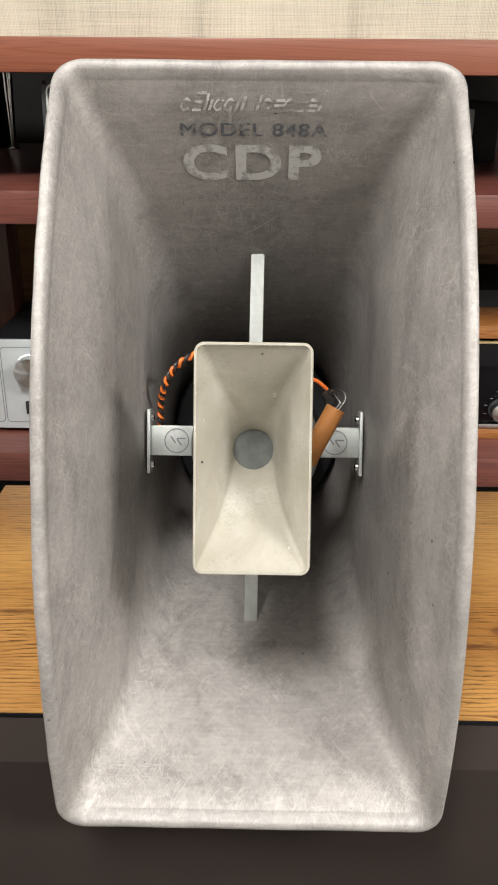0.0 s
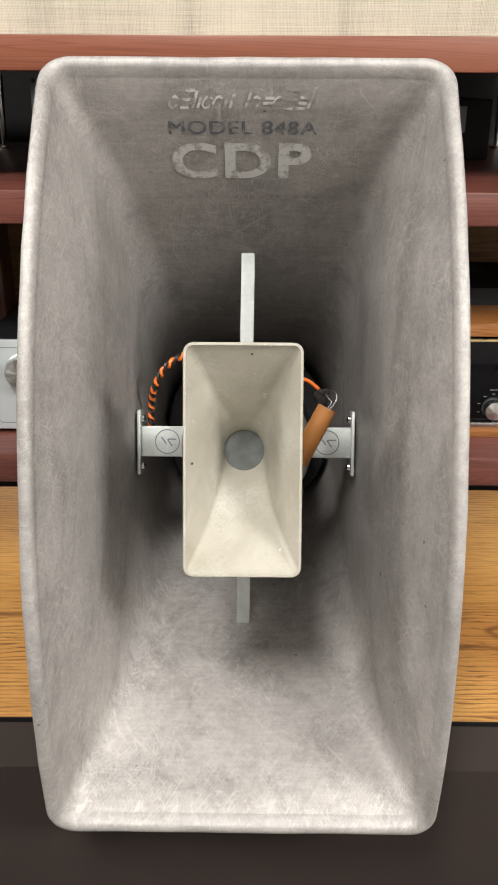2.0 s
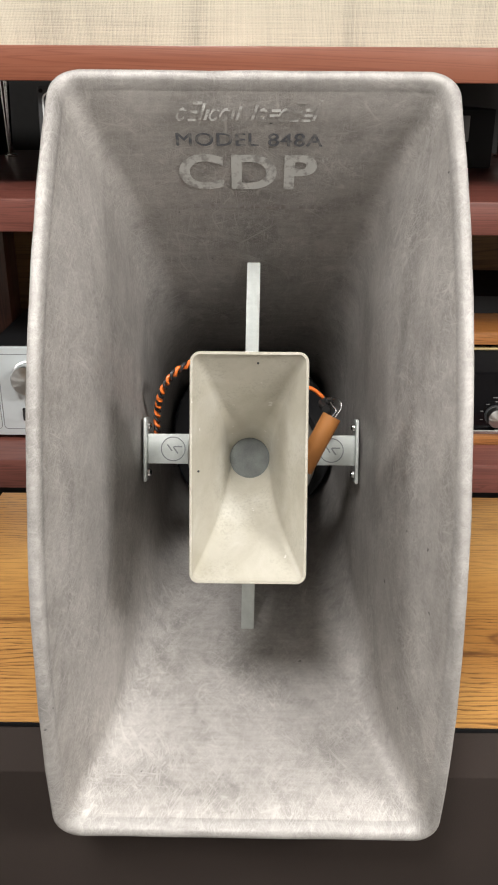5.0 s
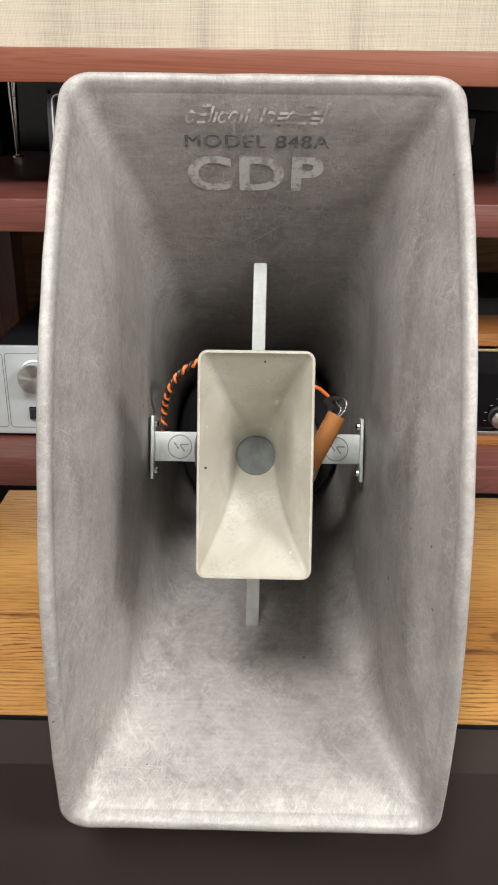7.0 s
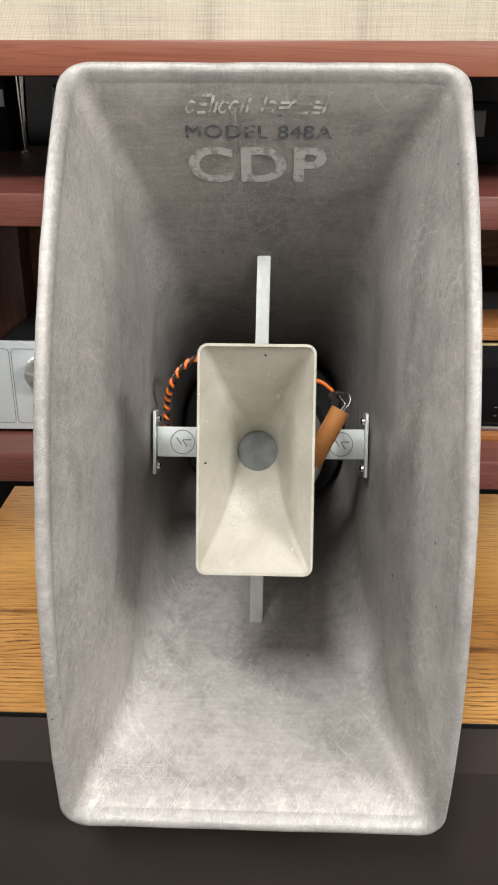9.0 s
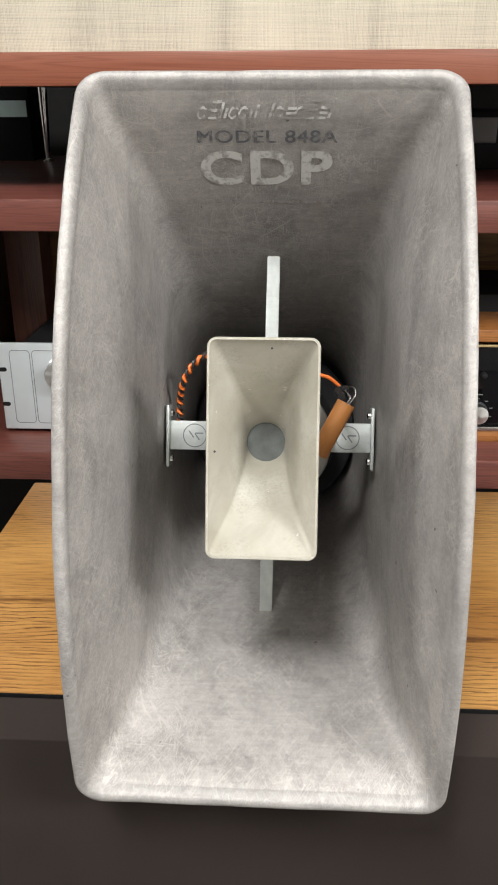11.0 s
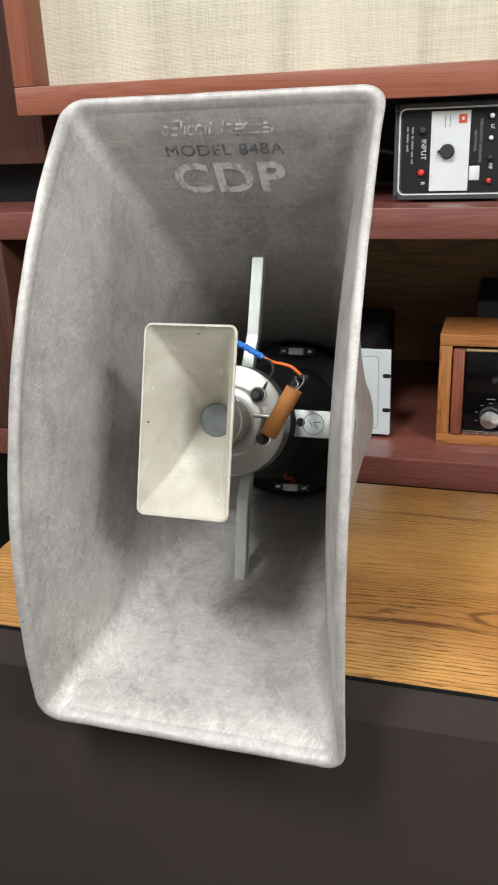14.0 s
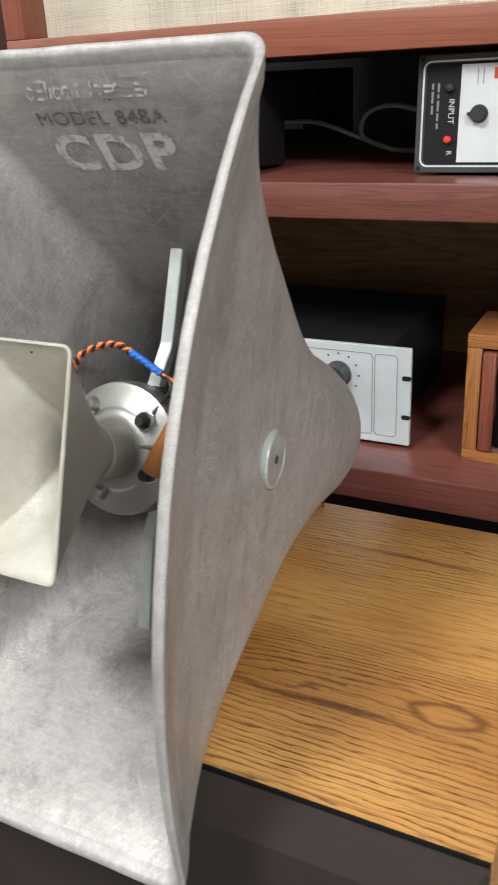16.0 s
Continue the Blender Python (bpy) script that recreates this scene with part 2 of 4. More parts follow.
def worn_print(name, colour, under, gone, scale=150.0):
    """Screen-printed paint, rubbed through to the metal in places."""
    m, nt, b = material(name)
    v = coords(nt)
    n = maths(nt, "ADD", maths(nt, "MULTIPLY", noise_tex(nt, v, scale, 6, 0.7), 0.6), maths(nt, "MULTIPLY", noise_tex(nt, v, scale * 0.25, 3), 0.4))
    keep = ramp(nt, n, ((gone - 0.05, grey(0)), (gone + 0.05, grey(1))))
    nt.links.new(mix(nt, keep, under, colour), b.inputs["Base Color"])
    b.inputs["Roughness"].default_value = 0.6
    return m


def cream_enamel():
    """Yellowed cream enamel over a grainy casting, dulled by grime and speckled wear."""
    m, nt, b = material("cream_enamel")
    v = coords(nt)
    tone = ramp(nt, noise_tex(nt, v, 30, 5, 0.6, 0.4), ((0.3, (0.39, 0.365, 0.298)), (0.55, (0.46, 0.438, 0.375)), (0.75, (0.54, 0.525, 0.47))))
    grain = noise_tex(nt, v, 520, 3, 0.6)
    grime = ramp(nt, noise_tex(nt, coords(nt, (1, 0.6, 1)), 42, 4, 0.65), ((0.44, grey(0)), (0.60, grey(1))))
    specks = ramp(nt, grain, ((0.40, grey(1)), (0.52, grey(0))))
    base = mix(nt, maths(nt, "MULTIPLY", maths(nt, "MULTIPLY", specks, grime), 0.20), tone, (0.20, 0.185, 0.15))
    chips = ramp(nt, noise_tex(nt, v, 190, 2, 0.5), ((0.745, grey(0)), (0.76, grey(1))))
    base = mix(nt, maths(nt, "MULTIPLY", chips, 0.7), base, (0.68, 0.67, 0.64))
    nt.links.new(base, b.inputs["Base Color"])
    nt.links.new(ramp(nt, grime, ((0.0, grey(0.30)), (1.0, grey(0.46)))), b.inputs["Roughness"])
    b.inputs["Metallic"].default_value = 0.08
    bump(nt, b, grain, 0.22, 0.0006)
    return m


CAST = cast_metal("cast_aluminium", (0.232, 0.218, 0.203), (0.356, 0.337, 0.318), (0.484, 0.461, 0.440), 0.52, 0.40, 0.68)
CAST_RIM = cast_metal("worn_aluminium_rim", (0.24, 0.228, 0.216), (0.35, 0.334, 0.318), (0.47, 0.45, 0.433), 0.55, 0.4, 0.6)
CREAM = cream_enamel()
NECK_GREY = plain("grey_beige_metal", (0.20, 0.185, 0.160), 0.45, 0.3, 0.18, 160, 0.3)
SCREEN = plain("grey_screen_cloth", (0.125, 0.135, 0.13), 0.8, 0.0, 0.55, 420, 0.8)
SILVER = plain("satin_die_cast_silver", (0.30, 0.298, 0.276), 0.36, 0.85, 0.12, 120, 0.2)
ZINC = cast_metal("zinc_strip", (0.42, 0.45, 0.43), (0.52, 0.55, 0.53), (0.60, 0.63, 0.61), 0.46, 0.55, 0.2)
STEEL = plain("bright_steel", (0.62, 0.62, 0.61), 0.25, 1.0, 0.1, 100, 0.05)
CHROME = plain("chrome", (0.75, 0.75, 0.75), 0.12, 1.0, 0.05, 60, 0.0)
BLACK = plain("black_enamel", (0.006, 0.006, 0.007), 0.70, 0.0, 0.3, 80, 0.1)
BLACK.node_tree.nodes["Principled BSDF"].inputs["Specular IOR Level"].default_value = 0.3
BLACK_RUBBER = plain("black_rubber", (0.015, 0.015, 0.015), 0.6, 0.0, 0.3, 200, 0.1)
DARK_METAL = plain("dark_grey_metal", (0.05, 0.052, 0.055), 0.45, 0.3, 0.25, 90, 0.1)
PAPER_TUBE = plain("brown_paper_tube", (0.38, 0.150, 0.034), 0.6, 0.0, 0.12, 260, 0.4)
ORANGE = plain("orange_insulation", (0.85, 0.19, 0.03), 0.4, 0.0, 0.08, 200, 0.05)
BLACK_WIRE = plain("black_insulation", (0.02, 0.02, 0.022), 0.4, 0.0, 0.2, 200, 0.05)
BLUE_TAPE = plain("blue_heat_shrink", (0.025, 0.16, 0.60), 0.4, 0.0, 0.12, 200, 0.1)
RED_WIRE = plain("red_insulation", (0.5, 0.03, 0.025), 0.4, 0.0, 0.1, 200, 0.05)
GREY_WIRE = plain("grey_cable", (0.19, 0.19, 0.195), 0.45, 0.0, 0.1, 150, 0.05)
MAHOGANY = timber("red_mahogany", (0.104, 0.031, 0.023), (0.135, 0.043, 0.032), (0.175, 0.059, 0.043), "x", 40, 0.05, 0.42, 0.14, 0.3)
WARM_MAHOGANY = timber("warm_mahogany", (0.205, 0.062, 0.033), (0.24, 0.078, 0.042), (0.28, 0.098, 0.055), "x", 40, 0.04, 0.42, 0.1, 0.14)
WARM_MAHOGANY_UP = timber("warm_mahogany_upright", (0.205, 0.062, 0.033), (0.24, 0.078, 0.042), (0.28, 0.098, 0.055), "z", 40, 0.04, 0.42, 0.1, 0.25)
MAHOGANY_UP = timber("red_mahogany_upright", (0.105, 0.026, 0.015), (0.175, 0.048, 0.028), (0.24, 0.075, 0.042), "z", 40, 0.05, 0.38, 0.2, 0.4)
WALNUT = timber("orange_walnut", (0.16, 0.055, 0.014), (0.29, 0.115, 0.032), (0.38, 0.165, 0.05), "x", 46, 0.05, 0.36, 0.25, 0.5)
WALNUT_UP = timber("orange_walnut_upright", (0.16, 0.055, 0.014), (0.29, 0.115, 0.032), (0.38, 0.165, 0.05), "z", 46, 0.05, 0.36, 0.25, 0.5)
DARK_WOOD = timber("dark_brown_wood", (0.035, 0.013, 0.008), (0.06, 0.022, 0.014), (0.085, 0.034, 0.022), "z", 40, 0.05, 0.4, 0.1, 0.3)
BACKBOARD = timber("brown_backboard", (0.12, 0.06, 0.019), (0.19, 0.10, 0.035), (0.245, 0.135, 0.049), "x", 20, 0.08, 0.55, 0.0, 0.4)
OAK = oak_veneer()
OAK_SIDE = timber("oak_side", (0.20, 0.09, 0.03), (0.34, 0.17, 0.06), (0.44, 0.235, 0.09), "z", 40, 0.06, 0.45, 0.1, 0.5)
GRILLE_BROWN = plain("dark_brown_grille_cloth", (0.0290, 0.0220, 0.0190), 0.85, 0.0, 0.10, 160, 0.25)
GRILLE_BROWN.node_tree.nodes["Principled BSDF"].inputs["Specular IOR Level"].default_value = 0.15
BEIGE_CLOTH = woven("beige_grille_cloth", (0.605, 0.555, 0.445), 0.0017, "x", "z", 0.42)
AMP_SILVER = plain("silver_faceplate", (0.62, 0.67, 0.69), 0.38, 0.35, 0.04, 300, 0.05)
KNOB_METAL = plain("turned_aluminium", (0.58, 0.58, 0.57), 0.34, 1.0, 0.12, 140, 0.08)
radial = KNOB_METAL.node_tree.nodes.new("ShaderNodeTangent")
radial.direction_type, radial.axis = "RADIAL", "Y"
KNOB_METAL.node_tree.links.new(radial.outputs[0], KNOB_METAL.node_tree.nodes["Principled BSDF"].inputs["Tangent"])
KNOB_METAL.node_tree.nodes["Principled BSDF"].inputs["Anisotropic"].default_value = 0.85
GOLD = plain("gold_trim", (0.72, 0.58, 0.30), 0.3, 0.8, 0.08, 90, 0.05)
GLASS_BLACK = plain("black_panel_glass", (0.003, 0.003, 0.004), 0.06, 0.0, 0.1, 20, 0.0, 0.0)
GLASS_BLACK.node_tree.nodes["Principled BSDF"].inputs["Specular IOR Level"].default_value = 0.25
WHITE_PLATE = plain("brushed_white_plate", (0.62, 0.645, 0.645), 0.42, 0.15, 0.04, 200, 0.05)
PRINT_WHITE = plain("white_print", (0.62, 0.62, 0.60), 0.6, 0.0, 0.1, 200, 0.0)
PRINT_DIM = plain("dulled_white_print", (0.18, 0.18, 0.175), 0.6, 0.0, 0.1, 200, 0.0)
PRINT_GREY = plain("grey_print", (0.20, 0.21, 0.22), 0.6, 0.0, 0.1, 200, 0.0)
RED_PART = plain("red_plastic", (0.62, 0.03, 0.025), 0.35, 0.0, 0.1, 200, 0.05)
LOGO_RED = plain("brick_red_print", (0.52, 0.075, 0.035), 0.5, 0.0, 0.1, 200, 0.0)
PALE_GREEN = plain("pale_green_label", (0.68, 0.86, 0.83), 0.6, 0.0, 0.08, 100, 0.05)
PRINT_LIGHT = worn_print("worn_light_print", (0.58, 0.58, 0.555), (0.35, 0.335, 0.32), 0.475, 200)
PRINT_FADED = worn_print("rubbed_light_print", (0.64, 0.64, 0.62), (0.335, 0.32, 0.30), 0.505, 120)
PRINT_DARK = worn_print("worn_dark_print", (0.11, 0.115, 0.13), (0.26, 0.25, 0.24), 0.45)
PRINT_GHOST = worn_print("ghost_print", (0.245, 0.215, 0.20), (0.34, 0.323, 0.31), 0.5)
WALL_PAINT = plain("off_white_wall", (0.42, 0.405, 0.375), 0.8, 0.0, 0.04, 10, 0.2)
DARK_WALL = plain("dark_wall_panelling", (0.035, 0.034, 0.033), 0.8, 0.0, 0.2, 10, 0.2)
CARPET = plain("grey_brown_carpet", (0.10, 0.09, 0.08), 0.95, 0.0, 0.3, 60, 0.8)
CEILING = plain("white_ceiling_tile", (0.62, 0.61, 0.59), 0.9, 0.0, 0.05, 40, 0.4)
m, nt, b = material("lit_diffuser")
b.inputs["Base Color"].default_value = (0.8, 0.8, 0.8, 1)
b.inputs["Emission Color"].default_value = (1.0, 0.965, 0.91, 1)
b.inputs["Emission Strength"].default_value = 6.0
DIFFUSER = m


# ---- mesh helpers ----
def link(name, me, mat, parent=None, label="", smooth=True, kind=""):
    me.materials.append(mat)
    if smooth:
        me.polygons.foreach_set("use_smooth", [True] * len(me.polygons))
        me.set_sharp_from_angle(angle=radians(42))
    ob = new(name, me)
    ob.parent = parent
    return tagged(ob, label, "", "", kind)


def part(name, bm, mat, parent=None, label="", m=None, smooth=True, kind=""):
    if m is not None:
        bm.transform(m)
    bmesh.ops.recalc_face_normals(bm, faces=bm.faces)
    me = bpy.data.meshes.new(name)
    bm.to_mesh(me)
    bm.free()
    return link(name, me, mat, parent, label, smooth, kind)


def thing(name, label, category, m=None, group="", kind=""):
    ob = new(name)
    ob.empty_display_size = 0.05
    if m is not None:
        ob.matrix_world = m
    return tagged(ob, label, category, group, kind)


def box(x0, x1, y0, y1, z0, z1, bevel=0.0015, segments=2):
    bm = bmesh.new()
    bmesh.ops.create_cube(bm, size=1)
    bm.transform(Matrix.Translation(((x0 + x1) / 2, (y0 + y1) / 2, (z0 + z1) / 2)) @ Matrix.Diagonal((x1 - x0, y1 - y0, z1 - z0, 1)))
    if bevel:
        bmesh.ops.bevel(bm, geom=bm.edges[:], offset=bevel, segments=segments, affect="EDGES", profile=0.5)
    return bm


def loft(loops, cap_start=False, cap_end=False, closed=True):
    """A skin over a row of point loops."""
    bm = bmesh.new()
    rows = [[bm.verts.new(p) for p in loop] for loop in loops]
    n = len(rows[0])
    for a, c in zip(rows, rows[1:]):
        for i in range(n if closed else n - 1):
            j = (i + 1) % n
            bm.faces.new((a[i], a[j], c[j], c[i]))
    if cap_start:
        bm.faces.new(rows[0])
    if cap_end:
        bm.faces.new(rows[-1])
    return bm


def lathe(profile, n=40, cap_start=True, cap_end=True):
    """Turned about the local -y axis: profile of (radius, y)."""
    return loft([[(r * math.cos(2 * math.pi * i / n), y, r * math.sin(2 * math.pi * i / n)) for i in range(n)] for r, y in profile], cap_start, cap_end)


def smooth_path(points, steps=10):
    """Catmull-Rom through the points."""
    p = [Vector(q) for q in points]
    p = [2 * p[0] - p[1]] + p + [2 * p[-1] - p[-2]]
    out = []
    for k in range(1, len(p) - 2):
        for s in range(steps):
            t = s / steps
            out.append(0.5 * (2 * p[k] + (p[k + 1] - p[k - 1]) * t + (2 * p[k - 1] - 5 * p[k] + 4 * p[k + 1] - p[k + 2]) * t * t
                              + (3 * p[k] - p[k - 1] - 3 * p[k + 1] + p[k + 2]) * t ** 3))
    return out + [p[-2]]


def tube(points, radius, n=10, twist=0.0, phase=0.0, turns_per_metre=0.0):
    """A round wire along the points; with twist, a strand wound round them at that distance."""
    loops = []
    up = Vector((0.12, 0.31, 0.94)).normalized()
    run = 0.0
    for i, p in enumerate(points):
        q0, q1 = points[max(i - 1, 0)], points[min(i + 1, len(points) - 1)]
        along = (q1 - q0).normalized()
        side = along.cross(up).normalized()
        over = side.cross(along)
        if i:
            run += (p - points[i - 1]).length
        a = phase + run * turns_per_metre * 2 * math.pi
        c = p + (side * math.cos(a) + over * math.sin(a)) * twist
        loops.append([c + (side * math.cos(2 * math.pi * k / n) + over * math.sin(2 * math.pi * k / n)) * radius for k in range(n)])
    return loft(loops, True, True)


def rounded(hw, hh, r, corner=6, side=1, top=1):
    """A rounded rectangle, counter-clockwise from the right side's foot: (x, z) pairs."""
    r = min(r, hw * 0.999, hh * 0.999)
    out = []
    ends = (((hw, -hh + r), (hw, hh - r), side), ((hw - r, hh), (-hw + r, hh), top), ((-hw, hh - r), (-hw, -hh + r), side), ((-hw + r, -hh), (hw - r, -hh), top))
    centres = ((hw - r, hh - r), (-hw + r, hh - r), (-hw + r, -hh + r), (hw - r, -hh + r))
    for k, ((a, c, steps), (cx, cz)) in enumerate(zip(ends, centres)):
        out += [(a[0] + (c[0] - a[0]) * s / steps, a[1] + (c[1] - a[1]) * s / steps) for s in range(steps)]
        for s in range(corner):
            w = math.pi / 2 * (k + s / corner)
            out.append((cx + r * math.cos(w), cz + r * math.sin(w)))
    return out


def plate(hw, hh, r, y0, y1, bevel=0.0008, corner=6):
    """A flat plate with round corners, facing -y."""
    loops = [[(x, y, z) for x, z in rounded(hw - d, hh - d, max(r - d, 0.0004), corner)] for y, d in ((y1, 0), (y0 + bevel, 0), (y0, bevel))]
    return loft(loops, True, True)


def frame_ring(hw, hh, r, width, y0, y1, corner=6):
    """A flat rounded ring, facing -y."""
    a = lambda d, y: [(x, y, z) for x, z in rounded(hw - d, hh - d, max(r - d, 0.0004), corner)]
    return loft([a(0, y1), a(0, y0), a(width, y0), a(width, y1)])


def letters(text, size, bold=0.0, spacing=1.0, stretch=1.0):
    """A flat mesh of the text, centred on the origin in x and y."""
    cu = bpy.data.curves.new("lettering", "FONT")
    cu.body, cu.size, cu.align_x, cu.align_y, cu.offset, cu.space_character = text, size, "CENTER", "CENTER", bold, spacing
    cu.fill_mode = "FRONT"
    ob = bpy.data.objects.new("lettering", cu)
    scene.collection.objects.link(ob)
    bpy.context.view_layer.update()
    me = bpy.data.meshes.new_from_object(ob.evaluated_get(bpy.context.evaluated_depsgraph_get()))
    bm = bmesh.new()
    bm.from_mesh(me)
    bpy.data.objects.remove(ob)
    bpy.data.curves.remove(cu)
    bpy.data.meshes.remove(me)
    bm.transform(Matrix.Diagonal((stretch, 1, 1, 1)))
    return bm


def curve_fit(points):
    """A smooth monotone curve through a few (place, value) pairs."""
    xs, ys = [p[0] for p in points], [p[1] for p in points]
    slope = np.gradient(np.array(ys), np.array(xs))

    def value(x):
        k = min(max(int(np.searchsorted(xs, x)) - 1, 0), len(xs) - 2)
        h = xs[k + 1] - xs[k]
        t = min(max((x - xs[k]) / h, 0.0), 1.0)
        return ((1 + 2 * t) * (1 - t) ** 2 * ys[k] + t * (1 - t) ** 2 * h * slope[k] + t * t * (3 - 2 * t) * ys[k + 1] + t * t * (t - 1) * h * slope[k + 1])
    return value


# ---- the room ----
ROOM_X, ROOM_FRONT, ROOM_BACK, ROOM_TOP = 3.2, -3.4, 1.95, 2.62
part("floor", box(-ROOM_X, ROOM_X, ROOM_FRONT, ROOM_BACK, -0.1, 0.0, 0), CARPET, None, "grey-brown carpeted floor of the room", None, False, "structure")
part("ceiling", box(-ROOM_X, ROOM_X, ROOM_FRONT, ROOM_BACK, ROOM_TOP, ROOM_TOP + 0.1, 0), CEILING, None, "white tiled ceiling of the room", None, False, "structure")
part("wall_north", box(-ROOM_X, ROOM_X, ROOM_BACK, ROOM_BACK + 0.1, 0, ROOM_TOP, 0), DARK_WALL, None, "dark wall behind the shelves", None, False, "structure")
part("wall_south", box(-ROOM_X, ROOM_X, ROOM_FRONT - 0.1, ROOM_FRONT, 0, ROOM_TOP, 0), WALL_PAINT, None, "plain off-white room wall", None, False, "structure")
part("wall_west", box(-ROOM_X - 0.1, -ROOM_X, ROOM_FRONT, ROOM_BACK, 0, ROOM_TOP, 0), WALL_PAINT, None, "plain off-white room wall", None, False, "structure")
part("wall_east", box(ROOM_X, ROOM_X + 0.1, ROOM_FRONT, ROOM_BACK, 0, ROOM_TOP, 0), WALL_PAINT, None, "plain off-white room wall", None, False, "structure")

# ---- the shelves behind ----
SHELF_FRONT, SHELF_L, SHELF_R = 1.05, -1.15, 1.25
LOW_TOP, MID_TOP = 0.573, 0.925
shelf_unit = thing("shelf_unit", "red-brown mahogany shelf unit holding vintage audio equipment", "shelf", kind="structure")
part("shelf_board", box(SHELF_L, SHELF_R, SHELF_FRONT, 1.86, LOW_TOP - 0.044, LOW_TOP, 0.003), MAHOGANY, shelf_unit)
part("shelf_board", box(SHELF_L, SHELF_R, SHELF_FRONT, 1.86, MID_TOP - 0.041, MID_TOP, 0.003), MAHOGANY, shelf_unit)
part("back_panel", box(SHELF_L, SHELF_R, 1.56, 1.575, LOW_TOP + 0.001, MID_TOP - 0.042, 0), BACKBOARD, shelf_unit, "plain brown wooden back panel")
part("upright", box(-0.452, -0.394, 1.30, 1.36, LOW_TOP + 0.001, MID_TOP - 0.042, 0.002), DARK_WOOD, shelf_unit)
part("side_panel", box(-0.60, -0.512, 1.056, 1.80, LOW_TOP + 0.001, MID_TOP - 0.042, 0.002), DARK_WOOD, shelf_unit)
part("side_panel", box(SHELF_R - 0.03, SHELF_R, 1.056, 1.80, LOW_TOP + 0.001, MID_TOP - 0.042, 0.002), MAHOGANY_UP, shelf_unit)
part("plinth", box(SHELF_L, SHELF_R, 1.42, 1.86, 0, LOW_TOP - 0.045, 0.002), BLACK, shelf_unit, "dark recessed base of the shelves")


# ---- the cloth-fronted loudspeaker on legs above ----
def cloth_speaker():
    t = thing("large_loudspeaker", "large mahogany-framed loudspeaker with beige woven grille cloth on chrome legs", "loudspeaker", Matrix.Translation((0, 0, MID_TOP)))
    z0, x0, x1, y0 = 1.057 - MID_TOP, -0.472, 0.62, 1.085
    top = 0.78
    part("bottom_rail", box(x0, x1, y0, y0 + 0.055, z0, z0 + 0.039, 0.002), WARM_MAHOGANY, t)
    part("top_rail", box(x0, x1, y0, y0 + 0.055, top - 0.039, top, 0.002), WARM_MAHOGANY, t)
    part("stile", box(x0, x0 + 0.032, y0 + 0.0005, y0 + 0.055, z0 + 0.0392, top - 0.0392, 0.002), WARM_MAHOGANY_UP, t)
    part("stile", box(x1 - 0.032, x1, y0 + 0.0005, y0 + 0.055, z0 + 0.0392, top - 0.0392, 0.002), WARM_MAHOGANY_UP, t)
    part("grille_cloth", box(x0 + 0.030, x1 - 0.030, y0 + 0.048, y0 + 0.053, z0 + 0.036, top - 0.036, 0), BEIGE_CLOTH, t, "beige coarse-woven grille cloth")
    part("cabinet", box(x0 + 0.004, x1 - 0.004, y0 + 0.056, 1.80, z0 + 0.003, top - 0.003, 0.002), MAHOGANY, t)
    badge = part("badge", plate(0.022, 0.020, 0.002, y0 + 0.044, y0 + 0.049), DARK_METAL, t, "small dark metal badge", Matrix.Translation((0.350, 0, 1.184 - MID_TOP)))
    part("badge_mark", plate(0.006, 0.009, 0.001, y0 + 0.0432, y0 + 0.0445, 0.0002), WHITE_PLATE, badge, "", Matrix.Translation((0.341, 0, 1.188 - MID_TOP)))
    part("badge_mark", lathe([(0.0045, y0 + 0.0445), (0.0045, y0 + 0.0432)], 20), WHITE_PLATE, badge, "", Matrix.Translation((0.337, 0, 1.172 - MID_TOP)))
    for lx, ly in ((-0.452, 1.222), (0.409, 1.236), (-0.478, 1.685), (0.472, 1.74)):
        leg = part("leg", lathe([(0.0095, -z0 - 0.004), (0.0052, -0.010), (0.0046, -0.004), (0.0046, -0.003)], 20), CHROME, t, "chrome leg", pose(lx, ly, 0, -90))
        part("foot", lathe([(0.010, -0.005), (0.012, -0.003), (0.012, 0.0)], 24), CHROME, leg, "", pose(lx, ly, 0.0, -90))
    return t


cloth_speaker()
neighbour = thing("wooden_cabinet", "dark brown wooden cabinet beside the large loudspeaker", "cabinet", Matrix.Translation((-0.72, 1.16, MID_TOP)))
part("body", box(-0.26, 0.245, 0, 0.20, 0.062, 0.78, 0.003), DARK_WOOD, neighbour)
part("plinth", box(-0.24, 0.225, 0.05, 0.18, 0, 0.0615, 0), BLACK, neighbour, "recessed black plinth")


